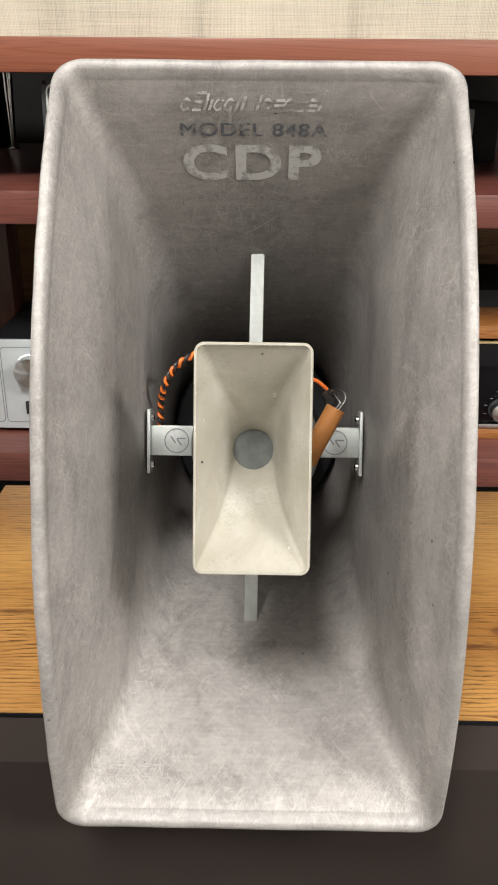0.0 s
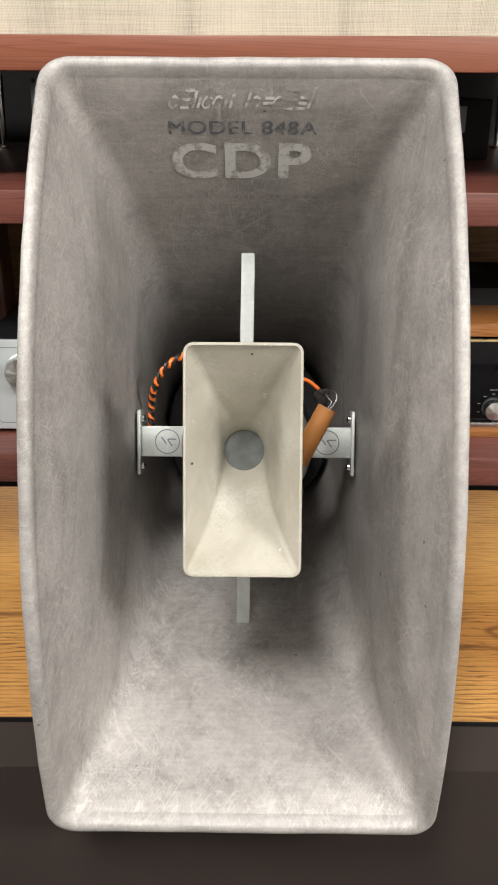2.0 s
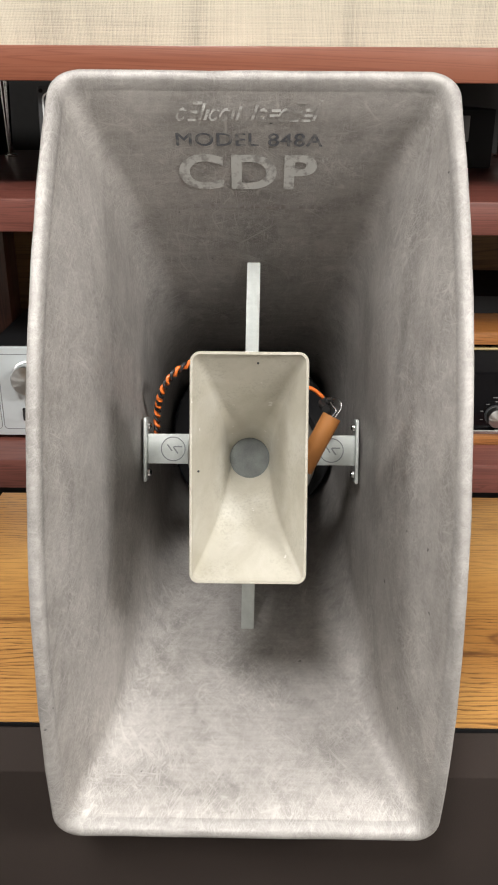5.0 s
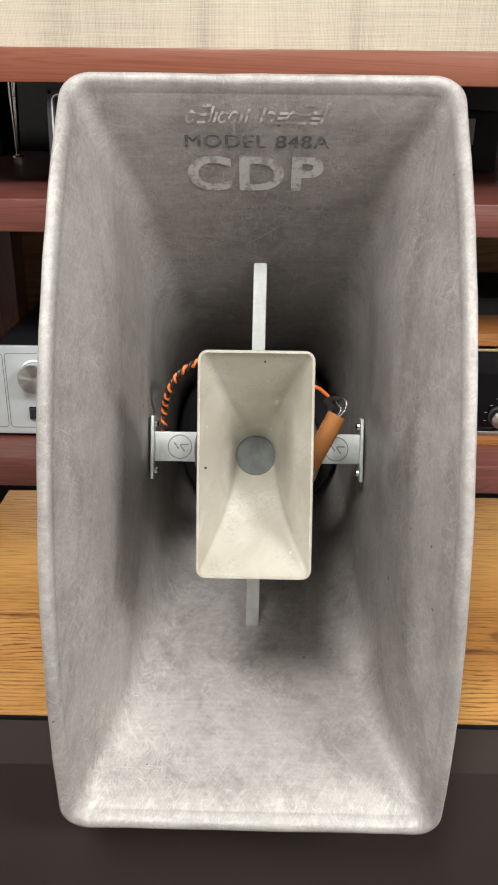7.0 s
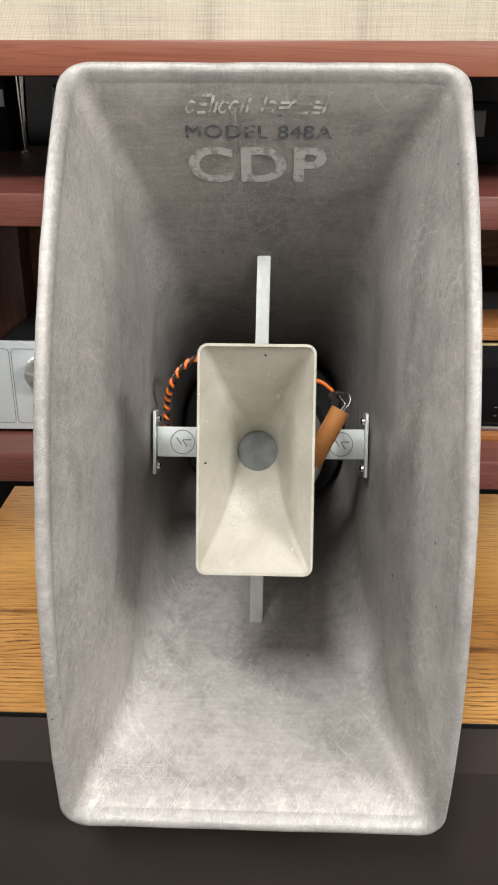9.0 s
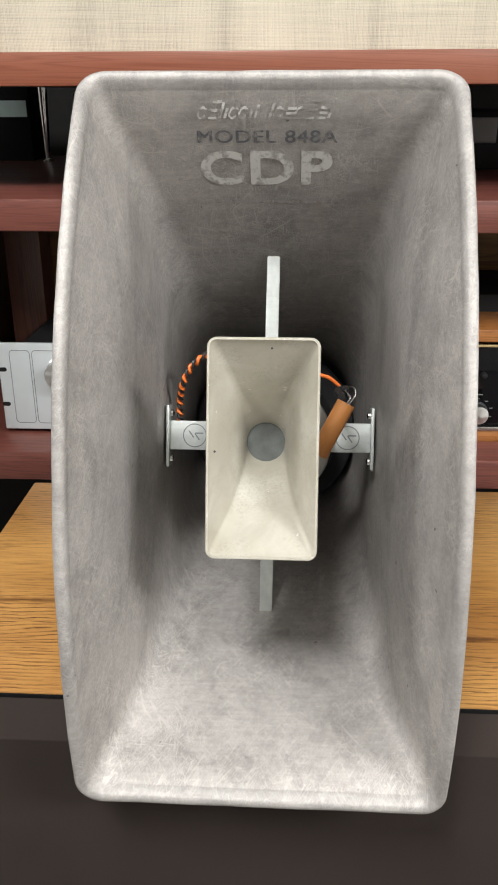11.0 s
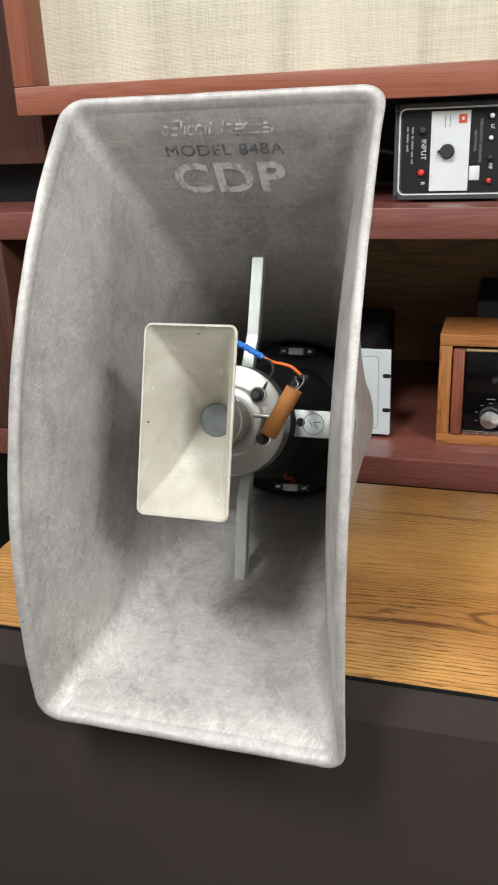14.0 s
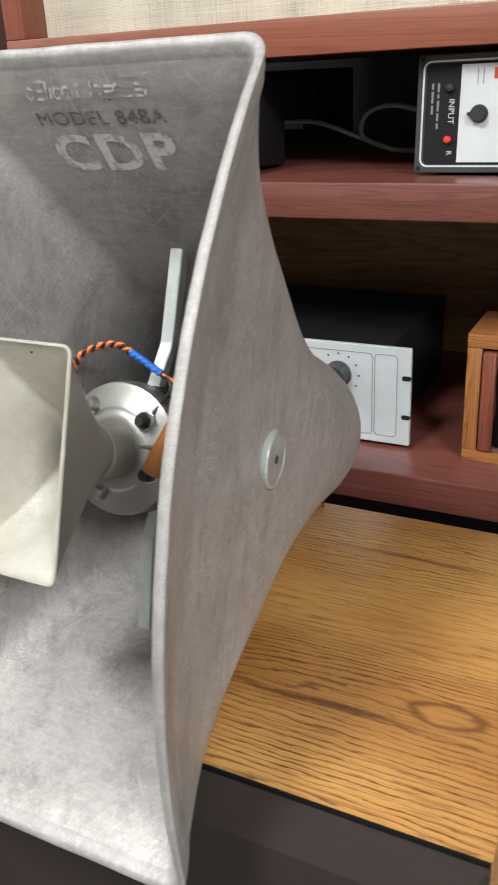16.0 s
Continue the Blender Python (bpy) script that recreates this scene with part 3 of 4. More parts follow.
# ---- rack amplifier ----
def amplifier():
    t = thing("rack_amplifier", "silver-faced rack amplifier with black chassis on the mahogany shelf", "amplifier", Matrix.Translation((-0.172, 1.125, LOW_TOP)))
    hw, h, lift = 0.2475, 0.134, 0.006
    cz = lift + h / 2
    face = part("faceplate", plate(hw, h / 2, 0.0015, 0.0, 0.006, 0.0008, 2), AMP_SILVER, t, "satin silver faceplate", Matrix.Translation((0, 0, cz)))
    part("chassis", box(-0.215, 0.215, 0.0065, 0.30, lift + 0.003, lift + h - 0.004, 0.003), BLACK, t, "black metal chassis")
    for s in (-1, 1):
        part("panel_outline", frame_ring(0.0155, 0.057, 0.006, 0.0008, -0.0006, 0.001), PRINT_GREY, face, "", Matrix.Translation((s * 0.2145, 0, cz)))
        part("panel_outline", frame_ring(0.0965, 0.057, 0.006, 0.0008, -0.0006, 0.001), PRINT_GREY, face, "", Matrix.Translation((s * 0.100, 0, cz)))
        for dz in (-0.027, 0.027):
            part("rack_slot", plate(0.006, 0.0032, 0.003, -0.0007, 0.003, 0.0003), BLACK, face, "", Matrix.Translation((s * (hw - 0.0055), 0, cz + dz)))
        kx = -0.153 if s < 0 else 0.149
        k = 0.94 if s < 0 else 0.72
        knob = part("knob", lathe([(0.0255 * k, 0.0), (0.0255 * k, -0.004), (0.0235 * k, -0.0055), (0.0228 * k, -0.020), (0.0218 * k, -0.0220), (0.0205 * k, -0.0222), (0.0030, -0.0198)], 48),
                    KNOB_METAL if s < 0 else DARK_METAL, t, "spun aluminium knob" if s < 0 else "dark grey knob", Matrix.Translation((kx, 0, cz + 0.024)))
        for i in range(9 if s > 0 else 0):
            a = radians(-30 + i * 30)
            part("scale_dot", lathe([(0.0013, 0.0), (0.0013, -0.0006)], 10), BLACK, face, "", Matrix.Translation((kx + 0.0285 * math.cos(a), 0, cz + 0.024 + 0.0285 * math.sin(a))))
        for sx in (-1, 1):
            part("foot", lathe([(0.012, 0.0), (0.012, 0.007)], 20), BLACK_RUBBER, t, "", pose(s * 0.18, 0.06 if sx < 0 else 0.26, 0.0, 90))
    button = part("rocker_switch", plate(0.0135, 0.0080, 0.001, -0.006, 0.001), BLACK_RUBBER, t, "black rocker switch", Matrix.Translation((-0.152, 0, cz - 0.034)))
    part("switch_bezel", frame_ring(0.0152, 0.0097, 0.0015, 0.0016, -0.0015, 0.001), BLACK, button, "", Matrix.Translation((-0.152, 0, cz - 0.034)))
    return t


amplifier()


# ---- wood-cased preamplifier ----
def preamplifier():
    t = thing("preamplifier", "wood-cased preamplifier with black glass panel and silver knobs", "preamplifier", Matrix.Translation((0.146, 1.12, LOW_TOP)))
    w, h, d = 0.415, 0.169, 0.108
    part("top_board", box(0, w, 0, d, h - 0.018, h, 0.0015), WALNUT, t)
    part("bottom_board", box(0, w, 0, d, 0, 0.016, 0.0015), WALNUT, t)
    part("side_board", box(0, 0.018, 0.0005, d, 0.0162, h - 0.0182, 0.001), WALNUT_UP, t)
    part("side_board", box(w - 0.018, w, 0.0005, d, 0.0162, h - 0.0182, 0.001), WALNUT_UP, t)
    part("chassis", box(0.045, w - 0.045, d + 0.001, 0.30, 0.004, h + 0.026, 0.003), BLACK, t, "black metal chassis")
    for x0 in (0.020, w - 0.036):
        part("side_strip", box(x0, x0 + 0.016, -0.004, 0.012, 0.018, h - 0.022, 0.002), MAHOGANY_UP, t, "reddish wooden strip beside the glass")
    panel = part("glass_panel", box(0.038, w - 0.038, 0.006, 0.016, 0.024, h - 0.026, 0.0008), GLASS_BLACK, t, "glossy black glass front")
    part("trim_strip", box(0.037, w - 0.037, 0.002, 0.012, h - 0.0258, h - 0.0225, 0.0006), GOLD, t, "thin gold trim strip")
    part("trim_strip", box(0.037, w - 0.037, 0.000, 0.012, 0.0175, 0.0235, 0.0008), STEEL, t, "thin steel trim strip")
    for i in range(5):
        kx = 0.076 + 0.0612 * i
        if kx > w - 0.05:
            break
        knob = part("knob", lathe([(0.0138, 0.006), (0.0138, -0.010), (0.0133, -0.0113), (0.0122, -0.0117), (0.0004, -0.0152)], 40), KNOB_METAL, t, "silver turned knob", Matrix.Translation((kx, 0, 0.045)))
        part("knob_base", lathe([(0.0155, 0.0065), (0.0155, 0.003)], 30), DARK_METAL, knob, "", Matrix.Translation((kx, 0, 0.045)))
        part("small_knob", lathe([(0.0045, 0.006), (0.0042, -0.004), (0.003, -0.005)], 20), BLACK, t, "", Matrix.Translation((kx + 0.004, 0, 0.102)))
        for j in range(7):
            a = radians(-20 + j * 36.7)
            r = 0.0205
            part("scale_bar", box(-0.0022, 0.0022, 0.0052, 0.0062, -0.0004, 0.0004, 0), PRINT_DIM, panel, "", Matrix.Translation((kx + r * math.cos(a), 0, 0.045 + r * math.sin(a))), False)
        part("scale_bar", box(-0.006, 0.006, 0.0052, 0.0062, -0.0005, 0.0005, 0), PRINT_DIM, panel, "", Matrix.Translation((kx, 0, 0.0715)), False)
    return t


preamplifier()


# ---- two frequency dividing networks ----
def flat_letters(text, size, x, z, parent, mat=None, stretch=1.0, name="lettering"):
    """Text on a face that looks to -y, turned to read downwards."""
    return part(name, letters(text, size, 0.0, 1.0, stretch), mat or PRINT_WHITE, parent, "", Matrix.Translation((x, -0.0012, z)) @ pose(0, 0, 0, 90) @ pose(0, 0, 0, 0, 0, -90), False)


def dividing_network(m, label):
    t = thing("crossover_network", label, "crossover", m, "crossover networks on the shelf")
    hw, hh = 0.076, 0.061
    face = part("faceplate", plate(hw, hh, 0.003, 0.0, 0.004), DARK_METAL, t, "dark grey faceplate")
    part("housing", box(-0.068, 0.068, 0.004, 0.105, -0.055, 0.055, 0.002), BLACK, t)
    part("silver_border", frame_ring(hw - 0.006, hh - 0.006, 0.009, 0.0018, -0.001, 0.001), WHITE_PLATE, face)
    part("black_field", plate(hw - 0.010, hh - 0.009, 0.006, -0.0006, 0.001, 0.0003), BLACK, face)
    white = part("white_field", plate(0.025, hh - 0.011, 0.0006, -0.0010, 0.001, 0.0002), WHITE_PLATE, face, "", Matrix.Translation((-0.003, 0, 0)))
    knob = part("knob", lathe([(0.0095, 0.0), (0.0095, -0.004), (0.0085, -0.010), (0.0075, -0.011)], 24), BLACK_RUBBER, t, "black pointer knob", Matrix.Translation((-0.006, 0, 0.0)))
    part("pointer", box(-0.0185, -0.013, -0.006, -0.001, -0.0018, 0.0018, 0.0005), BLACK_RUBBER, knob)
    part("red_mark", plate(0.0055, 0.0055, 0.0004, -0.0014, 0.001, 0.0002), LOGO_RED, white, "", Matrix.Translation((0.0125, 0, 0.040)))
    part("red_mark_centre", plate(0.0016, 0.0016, 0.0004, -0.0017, 0.001, 0.0002), WHITE_PLATE, white, "", Matrix.Translation((0.0125, 0, 0.040)))
    for i in range(2):
        part("print_bar", box(-0.0105 + 0.006 * i, -0.0095 + 0.006 * i, -0.0013, 0.0, 0.030, 0.046, 0), PRINT_GREY, white, "", None, False)
    part("paper_label", plate(0.0065, 0.009, 0.0005, -0.0011, 0.001, 0.0002), WHITE_PLATE, face, "", Matrix.Translation((0.0300, 0, -0.028)))
    flat_letters("INPUT", 0.0092, -0.037, 0.003, face)
    flat_letters("R", 0.008, -0.037, -0.040, face)
    flat_letters("FREQUENCY DIVIDING", 0.0052, 0.0360, 0.012, face, PRINT_DIM)
    flat_letters("NETWORK", 0.0055, 0.0290, 0.012, face, PRINT_DIM)
    flat_letters("LF", 0.0065, 0.0500, 0.029, face)
    flat_letters("HF", 0.0065, 0.0500, -0.020, face)
    for bx, words in ((-0.0520, (0.009, 0.004, 0.011, 0.008, 0.006)), (-0.0585, (0.006, 0.012, 0.009))):
        top = 0.032
        for word in words:
            part("print_bar", box(bx - 0.0011, bx + 0.0011, -0.0011, 0.0, top - word, top, 0), PRINT_GREY, face, "", None, False)
            top -= word + 0.0022
    for px, pz, mat, r in ((-0.039, -0.026, RED_PART, 0.0042), (-0.039, 0.027, BLACK_RUBBER, 0.0045), (0.0490, 0.042, WHITE_PLATE, 0.0030), (0.0490, 0.015, WHITE_PLATE, 0.0030),
                           (0.0490, -0.009, BLACK_RUBBER, 0.0032), (0.0490, -0.038, RED_PART, 0.0034)):
        part("terminal", lathe([(r, 0.0), (r, -0.005), (r * 0.8, -0.0065), (r * 0.4, -0.007)], 18), mat, t, "", Matrix.Translation((px, 0, pz)))
    for sx in (-1, 1):
        for sz in (-1, 1):
            part("screw", lathe([(0.0026, 0.0), (0.0022, -0.0012)], 12), BLACK, face, "", Matrix.Translation((sx * (hw - 0.0045), 0, sz * (hh - 0.0045))))
    return t


dividing_network(pose(0.151, 1.115, MID_TOP + 0.0645, -4), "dark crossover network with white control field leaning on the shelf")
dividing_network(pose(-0.201, 1.115, MID_TOP + 0.0645, -4) @ pose(0, 0, 0, 0, 180, 0), "dark crossover network set upside down on the shelf")

# ---- things in the dark of the upper shelf ----
dark_case = thing("equipment_case", "dark equipment case deep on the upper shelf", "case", Matrix.Translation((-0.315, 1.64, MID_TOP)))
part("body", box(-0.055, 0.055, 0, 0.2, 0, 0.12, 0.003), BLACK, dark_case)
part("label_plate", box(-0.03, 0.03, -0.002, 0.001, 0.02, 0.03, 0), PRINT_GREY, dark_case)
green_case = thing("labelled_box", "dark box with a pale green label on the upper shelf", "box", Matrix.Translation((-0.66, 1.70, MID_TOP)))
part("body", box(-0.13, 0.148, 0, 0.12, 0, 0.14, 0.002), BLACK, green_case)
part("label", box(-0.11, 0.143, -0.002, 0.001, 0.082, 0.112, 0), PALE_GREEN, green_case, "pale green label")
right_case = thing("equipment_case", "black case with a grey front plate deep on the shelf", "case", Matrix.Translation((0.335, 1.50, MID_TOP)))
part("body", box(-0.075, 0.060, 0, 0.2, 0, 0.095, 0.003), BLACK, right_case)
part("front_plate", box(-0.030, 0.017, -0.003, 0.001, 0.043, 0.084, 0.001), GREY_WIRE, right_case, "plain grey plate")

cable = thing("speaker_cable", "grey cable looped behind the crossover network", "cable", Matrix.Translation((0.012, 0, 0)))
cable_line = smooth_path([(-0.19, 1.30, 0.976), (-0.13, 1.30, 0.974), (-0.07, 1.31, 0.952), (-0.03, 1.33, 0.935), (0.03, 1.33, 0.934), (0.07, 1.30, 0.945)])
part("strand", tube(cable_line, 0.0032, 8), GREY_WIRE, cable)
cable_loop = smooth_path([(-0.03, 1.33, 0.934), (-0.064, 1.30, 0.955), (-0.055, 1.29, 0.984), (-0.02, 1.29, 0.994), (0.03, 1.28, 0.985), (0.08, 1.25, 0.975)])
part("strand", tube(cable_loop, 0.0032, 8), GREY_WIRE, cable)


# ---- the oak loudspeaker cabinet that carries the horn ----
OAK_TOP, OAK_L, OAK_R, OAK_F, OAK_B = 0.584, -0.317, 0.306, 0.524, 0.929


def oak_cabinet():
    t = thing("speaker_cabinet", "low oak-veneered speaker cabinet with dark brown grille", "speaker cabinet")
    part("top_board", box(OAK_L, OAK_R, OAK_F, OAK_B, OAK_TOP - 0.019, OAK_TOP, 0.001), OAK, t, "golden oak veneered top")
    part("side_board", box(OAK_R - 0.019, OAK_R - 0.0005, OAK_F + 0.001, OAK_B, 0.02, OAK_TOP - 0.0192, 0.001), OAK_SIDE, t)
    part("side_board", box(OAK_L + 0.0005, OAK_L + 0.019, OAK_F + 0.001, OAK_B, 0.02, OAK_TOP - 0.0192, 0.001), OAK_SIDE, t)
    part("back_board", box(OAK_L + 0.02, OAK_R - 0.02, OAK_B - 0.018, OAK_B - 0.001, 0.02, OAK_TOP - 0.0192, 0), OAK_SIDE, t)
    part("bottom_board", box(OAK_L + 0.02, OAK_R - 0.02, OAK_F + 0.001, OAK_B - 0.019, 0.0, 0.02, 0), OAK_SIDE, t)
    # thin black sheet: the shade in the grille gap, put in as colour
    part("gap_shade", box(OAK_L + 0.0005, OAK_R - 0.0005, OAK_F - 0.0012, OAK_F - 0.0003, 0.03, OAK_TOP - 0.0012, 0), BLACK, t, "black sheet giving the shade of the gap behind the grille")
    g0, g1, zt = OAK_F - 0.0030, OAK_F - 0.030, OAK_TOP - 0.0035
    inset = 0.020
    outer = [(OAK_L, 0.04), (OAK_R, 0.04), (OAK_R, zt), (OAK_L, zt)]
    inner = [(OAK_L + inset, 0.04 + inset), (OAK_R - inset, 0.04 + inset), (OAK_R - inset, zt - inset), (OAK_L + inset, zt - inset)]
    bm = loft([[(x, g0, z) for x, z in outer], [(x, g0 - 0.0012, z) for x, z in outer], [(x, g1, z) for x, z in inner]], True, True)
    bmesh.ops.bevel(bm, geom=bm.edges[:], offset=0.0010, segments=2, affect="EDGES", profile=0.5)
    part("grille", bm, GRILLE_BROWN, t, "dark brown cloth grille with bevelled edges")
    return t


oak_cabinet()

# ---- the horn ----
HORN = pose(-0.003, 0.527, 0.808, -18.7)
BOW, DEEP, BOW_POWER, SHIFT = 0.0684, 0.496, 2.06, -0.0009
half_height = curve_fit([(0.0, 0.2608), (0.012, 0.2482), (0.03, 0.2339), (0.065, 0.2086), (0.14, 0.1600), (0.20, 0.1260), (0.28, 0.0970), (0.36, 0.0861), (0.48, 0.0748)])
half_width = curve_fit([(0.0, 0.1294), (0.022, 0.1207), (0.056, 0.1084), (0.109, 0.0990), (0.18, 0.0918), (0.30, 0.0878), (0.48, 0.0810)])
corner_round = curve_fit([(0.0, 0.0128), (0.05, 0.0150), (0.11, 0.0205), (0.2, 0.0330), (0.28, 0.048), (0.35, 0.068), (0.48, 0.070)])


def section(d, off=0.0, heavy=0.0):
    """The horn's inner outline at depth d, pushed outwards by off; heavy thickens the side walls at mid depth."""
    k = 1.0
    if d > 0.37:
        k = math.sqrt(max(1 - ((d - 0.37) / (DEEP + off - 0.37)) ** 2, 0.0004))
    dd = max(d, 0.0)
    hh, hw = half_height(dd) + off, half_width(dd) + off + heavy * math.exp(-((dd - 0.17) / 0.07) ** 2)
    fade = max(0.0, 1 - dd / 0.42)
    out = []
    for x, z in rounded(hw * k, hh * k, max((corner_round(dd) + off * 0.8 + heavy * min(2.4, dd * 22)) * k, 0.001), 8, 22, 8):
        f = z / (hh * k)
        out.append((x + SHIFT, d - BOW * (1 - abs(f) ** BOW_POWER) * fade, z))
    return out


def horn():
    t = thing("horn_loudspeaker", "scratched grey aluminium horn with cream inner horn on oak cabinet", "horn loudspeaker", HORN)
    depths = [0.004 + 0.366 * (i / 44) ** 1.15 for i in range(45)] + [0.37 + (DEEP - 0.3702) * math.sin(i / 14 * math.pi / 2) for i in range(1, 15)]
    loops = [section(d) for d in reversed(depths)]
    thick = 0.0055
    outer_depths = [0.020 + 0.350 * (i / 40) ** 1.1 for i in range(41)] + [0.37 + (DEEP + thick - 0.3702) * math.sin(i / 14 * math.pi / 2) for i in range(1, 15)]
    loops += [section(0.012, thick)] + [section(d, thick, 0.0036) for d in outer_depths]
    part("horn_body", loft(loops, True, True), CAST, t)
    lip = [(0.0070, 0.0014), (0.0044, 0.0001), (0.0014, -0.0001), (-0.0012, 0.0010), (-0.0020, 0.0026), (-0.0022, 0.0050), (-0.0018, 0.0067), (-0.0002, 0.0080), (0.005, 0.0083), (0.011, 0.0079), (0.018, 0.0056)]
    rim = loft([section(d, o) for d, o in lip])
    for v in list(rim.verts)[2 * len(section(0)):]:
        v.co += noise.noise_vector(v.co * 38) * 0.0005 + noise.noise_vector(v.co * 150) * 0.00022
    part("rim", rim, CAST_RIM, t, "worn bright metal rim")

    # printing on the upper wall
    def on_wall(bm, y_mid, lift=0.0005):
        for v in bm.verts:
            y = y_mid - v.co.y
            v.co = (v.co.x, y, half_height(y) - lift)
        return bm

    def sized(bm, width, height):
        """Scaled to the given width and height, and cut finely enough to follow the wall's curve."""
        xs, ys = [v.co.x for v in bm.verts], [v.co.y for v in bm.verts]
        bm.transform(Matrix.Diagonal((width / (max(xs) - min(xs)), height / (max(ys) - min(ys)), 1, 1)) @ Matrix.Translation((-(max(xs) + min(xs)) / 2, -(max(ys) + min(ys)) / 2, 0)))
        steps = max(4, int(height / 0.0012))
        for i in range(1, steps):
            bmesh.ops.bisect_plane(bm, geom=bm.verts[:] + bm.edges[:] + bm.faces[:], plane_co=(0, -height / 2 + height * i / steps, 0), plane_no=(0, 1, 0))
        return bm

    word = on_wall(sized(letters("MODEL 848A", 0.0135, 0.0, 1.08), 0.1045, 0.0085), 0.0315)
    for shift, lift in ((0.0005, 0.0007),):
        again = on_wall(sized(letters("MODEL 848A", 0.0135, 0.0, 1.08), 0.1045, 0.0087), 0.0315, lift)
        again.transform(Matrix.Translation((shift, 0, 0)))
        me = bpy.data.meshes.new("print")
        again.to_mesh(me)
        again.free()
        word.from_mesh(me)
        bpy.data.meshes.remove(me)
    part("model_lettering", word, PRINT_DARK, t, "worn dark printed lettering", Matrix.Translation((-0.004, 0, 0)), False)
    part("large_lettering", on_wall(sized(letters("CDP", 0.0360, 0.0011, 1.12), 0.1020, 0.0270), 0.0552), PRINT_LIGHT, t, "worn light printed capitals", Matrix.Translation((-0.005, 0, 0)), False)
    part("registered_dot", on_wall(loft([[(0.0022 * math.cos(a * 0.628), 0.0022 * math.sin(a * 0.628), 0) for a in range(10)], [(0.001 * math.cos(a * 0.628), 0.001 * math.sin(a * 0.628), 0) for a in range(10)]]), 0.0455),
         PRINT_LIGHT, t, "", Matrix.Translation((0.0515, 0, 0)), False)
    rng = random.Random(5)
    bm = bmesh.new()

    def stroke(x0, y0, x1, y1, w):
        """A flat stroke between two points of the mark, cut into short lengths."""
        rows = []
        for i in range(7):
            f = i / 6
            px, py = x0 + (x1 - x0) * f, y0 + (y1 - y0) * f
            nx, ny = (w / 2, 0) if abs(y1 - y0) > abs(x1 - x0) else (0, w / 2)
            rows.append((bm.verts.new((px - nx, py - ny, 0)), bm.verts.new((px + nx, py + ny, 0))))
        for (p, q), (r, u) in zip(rows, rows[1:]):
            bm.faces.new((p, q, u, r))

    x = -0.054
    for i in range(15):
        kind, tall = rng.randrange(4), rng.uniform(0.0055, 0.0115)
        y0 = -0.0052
        if kind == 0:
            for k in range(3):
                stroke(x + k * tall * 0.22, y0 + k * tall / 2.2, x + 0.0062 + k * tall * 0.22, y0 + k * tall / 2.2, 0.0016)
            x += 0.0082
        elif kind == 1:
            stroke(x, y0, x + tall * 0.45, y0 + tall, 0.0021)
            x += 0.0038
        else:
            last = None
            for k in range(13):
                w = radians(40 + 290 * k / 12)
                at = (x + 0.0030 + 0.0030 * math.cos(w) + 0.0014 * math.sin(w), y0 + 0.0032 + 0.0032 * math.sin(w))
                if last:
                    stroke(*last, *at, 0.0015)
                last = at
            x += 0.0072
        if i == 7:
            x += 0.007
    bmesh.ops.triangulate(bm, faces=bm.faces[:])
    part("maker_mark", on_wall(bm, 0.0135, 0.0007), PRINT_FADED, t, "rubbed light printed mark", None, False, "stuff")
    bm = bmesh.new()
    for i in range(14):
        x = -0.047 + i * 0.0068
        vs = [bm.verts.new(p) for p in ((x, -0.0016, 0), (x + 0.0052, -0.0016, 0), (x + 0.0052, 0.0016, 0), (x, 0.0016, 0))]
        bm.faces.new(vs)
    part("small_print", on_wall(bm, 0.083), PRINT_GHOST, t, "", None, False, "stuff")

    # the small horn in the mouth
    def throat(s, off=0.0):
        """Outline of the small horn; s runs from 0 at its mouth to 1 at its throat."""
        y = -0.0335 + 0.076 * s
        hw, hh = 0.0148 + (0.0366 - 0.0148) * (1 - s) ** 1.75 + off, 0.0148 + (0.0744 - 0.0148) * (1 - s) ** 1.2 + off
        blend = min(1.0, max(0.0, (s - 0.56) / 0.40)) ** 1.3
        r = 0.0045 + off + (min(hw, hh) - 0.0045 - off) * blend
        return [(x, y, z) for x, z in rounded(hw, hh, r, 8, 4, 4)]

    steps = [i / 24 for i in range(25)]

    def outside(s):
        """The heavier outer shape of the small horn, down to its round neck."""
        hw, hh = 0.0205 + (0.0388 - 0.0205) * (1 - s) ** 1.9, 0.0205 + (0.0766 - 0.0205) * (1 - s) ** 1.3
        blend = min(1.0, max(0.0, (s - 0.35) / 0.6)) ** 1.3
        return [(x, -0.0335 + 0.081 * s, z) for x, z in rounded(hw, hh, 0.0067 + (min(hw, hh) - 0.0067) * blend, 8, 4, 4)]

    outer = [outside(s) for s in steps]
    small = part("small_horn", loft([throat(s) for s in reversed(steps)] + [[(x, y - 0.0012, z) for x, y, z in throat(0, 0.0004)], [(x, y - 0.0012, z) for x, y, z in throat(0, 0.0018)], throat(0, 0.0023), throat(0.03, 0.0023)]),
                 CREAM, t, "cream enamelled inner horn", Matrix.Translation((-0.0014, 0, 0.0032)))
    part("outer_skin", loft(outer), NECK_GREY, small, "dull grey-beige outside", Matrix.Translation((-0.0014, 0, 0.0032)))
    part("throat_screen", lathe([(0.0151, 0.0416), (0.0148, 0.0424)], 32), SCREEN, small, "grey cloth screen in the throat", Matrix.Translation((-0.0014, 0, 0.0032)))
    for px, pz in ((0.0042, 0.0725), (-0.0345, 0.001)):
        part("paint_chip", lathe([(0.0008, -0.0312), (0.0008, -0.0304)], 8), DARK_METAL, small, "", Matrix.Translation((px, 0, pz)))
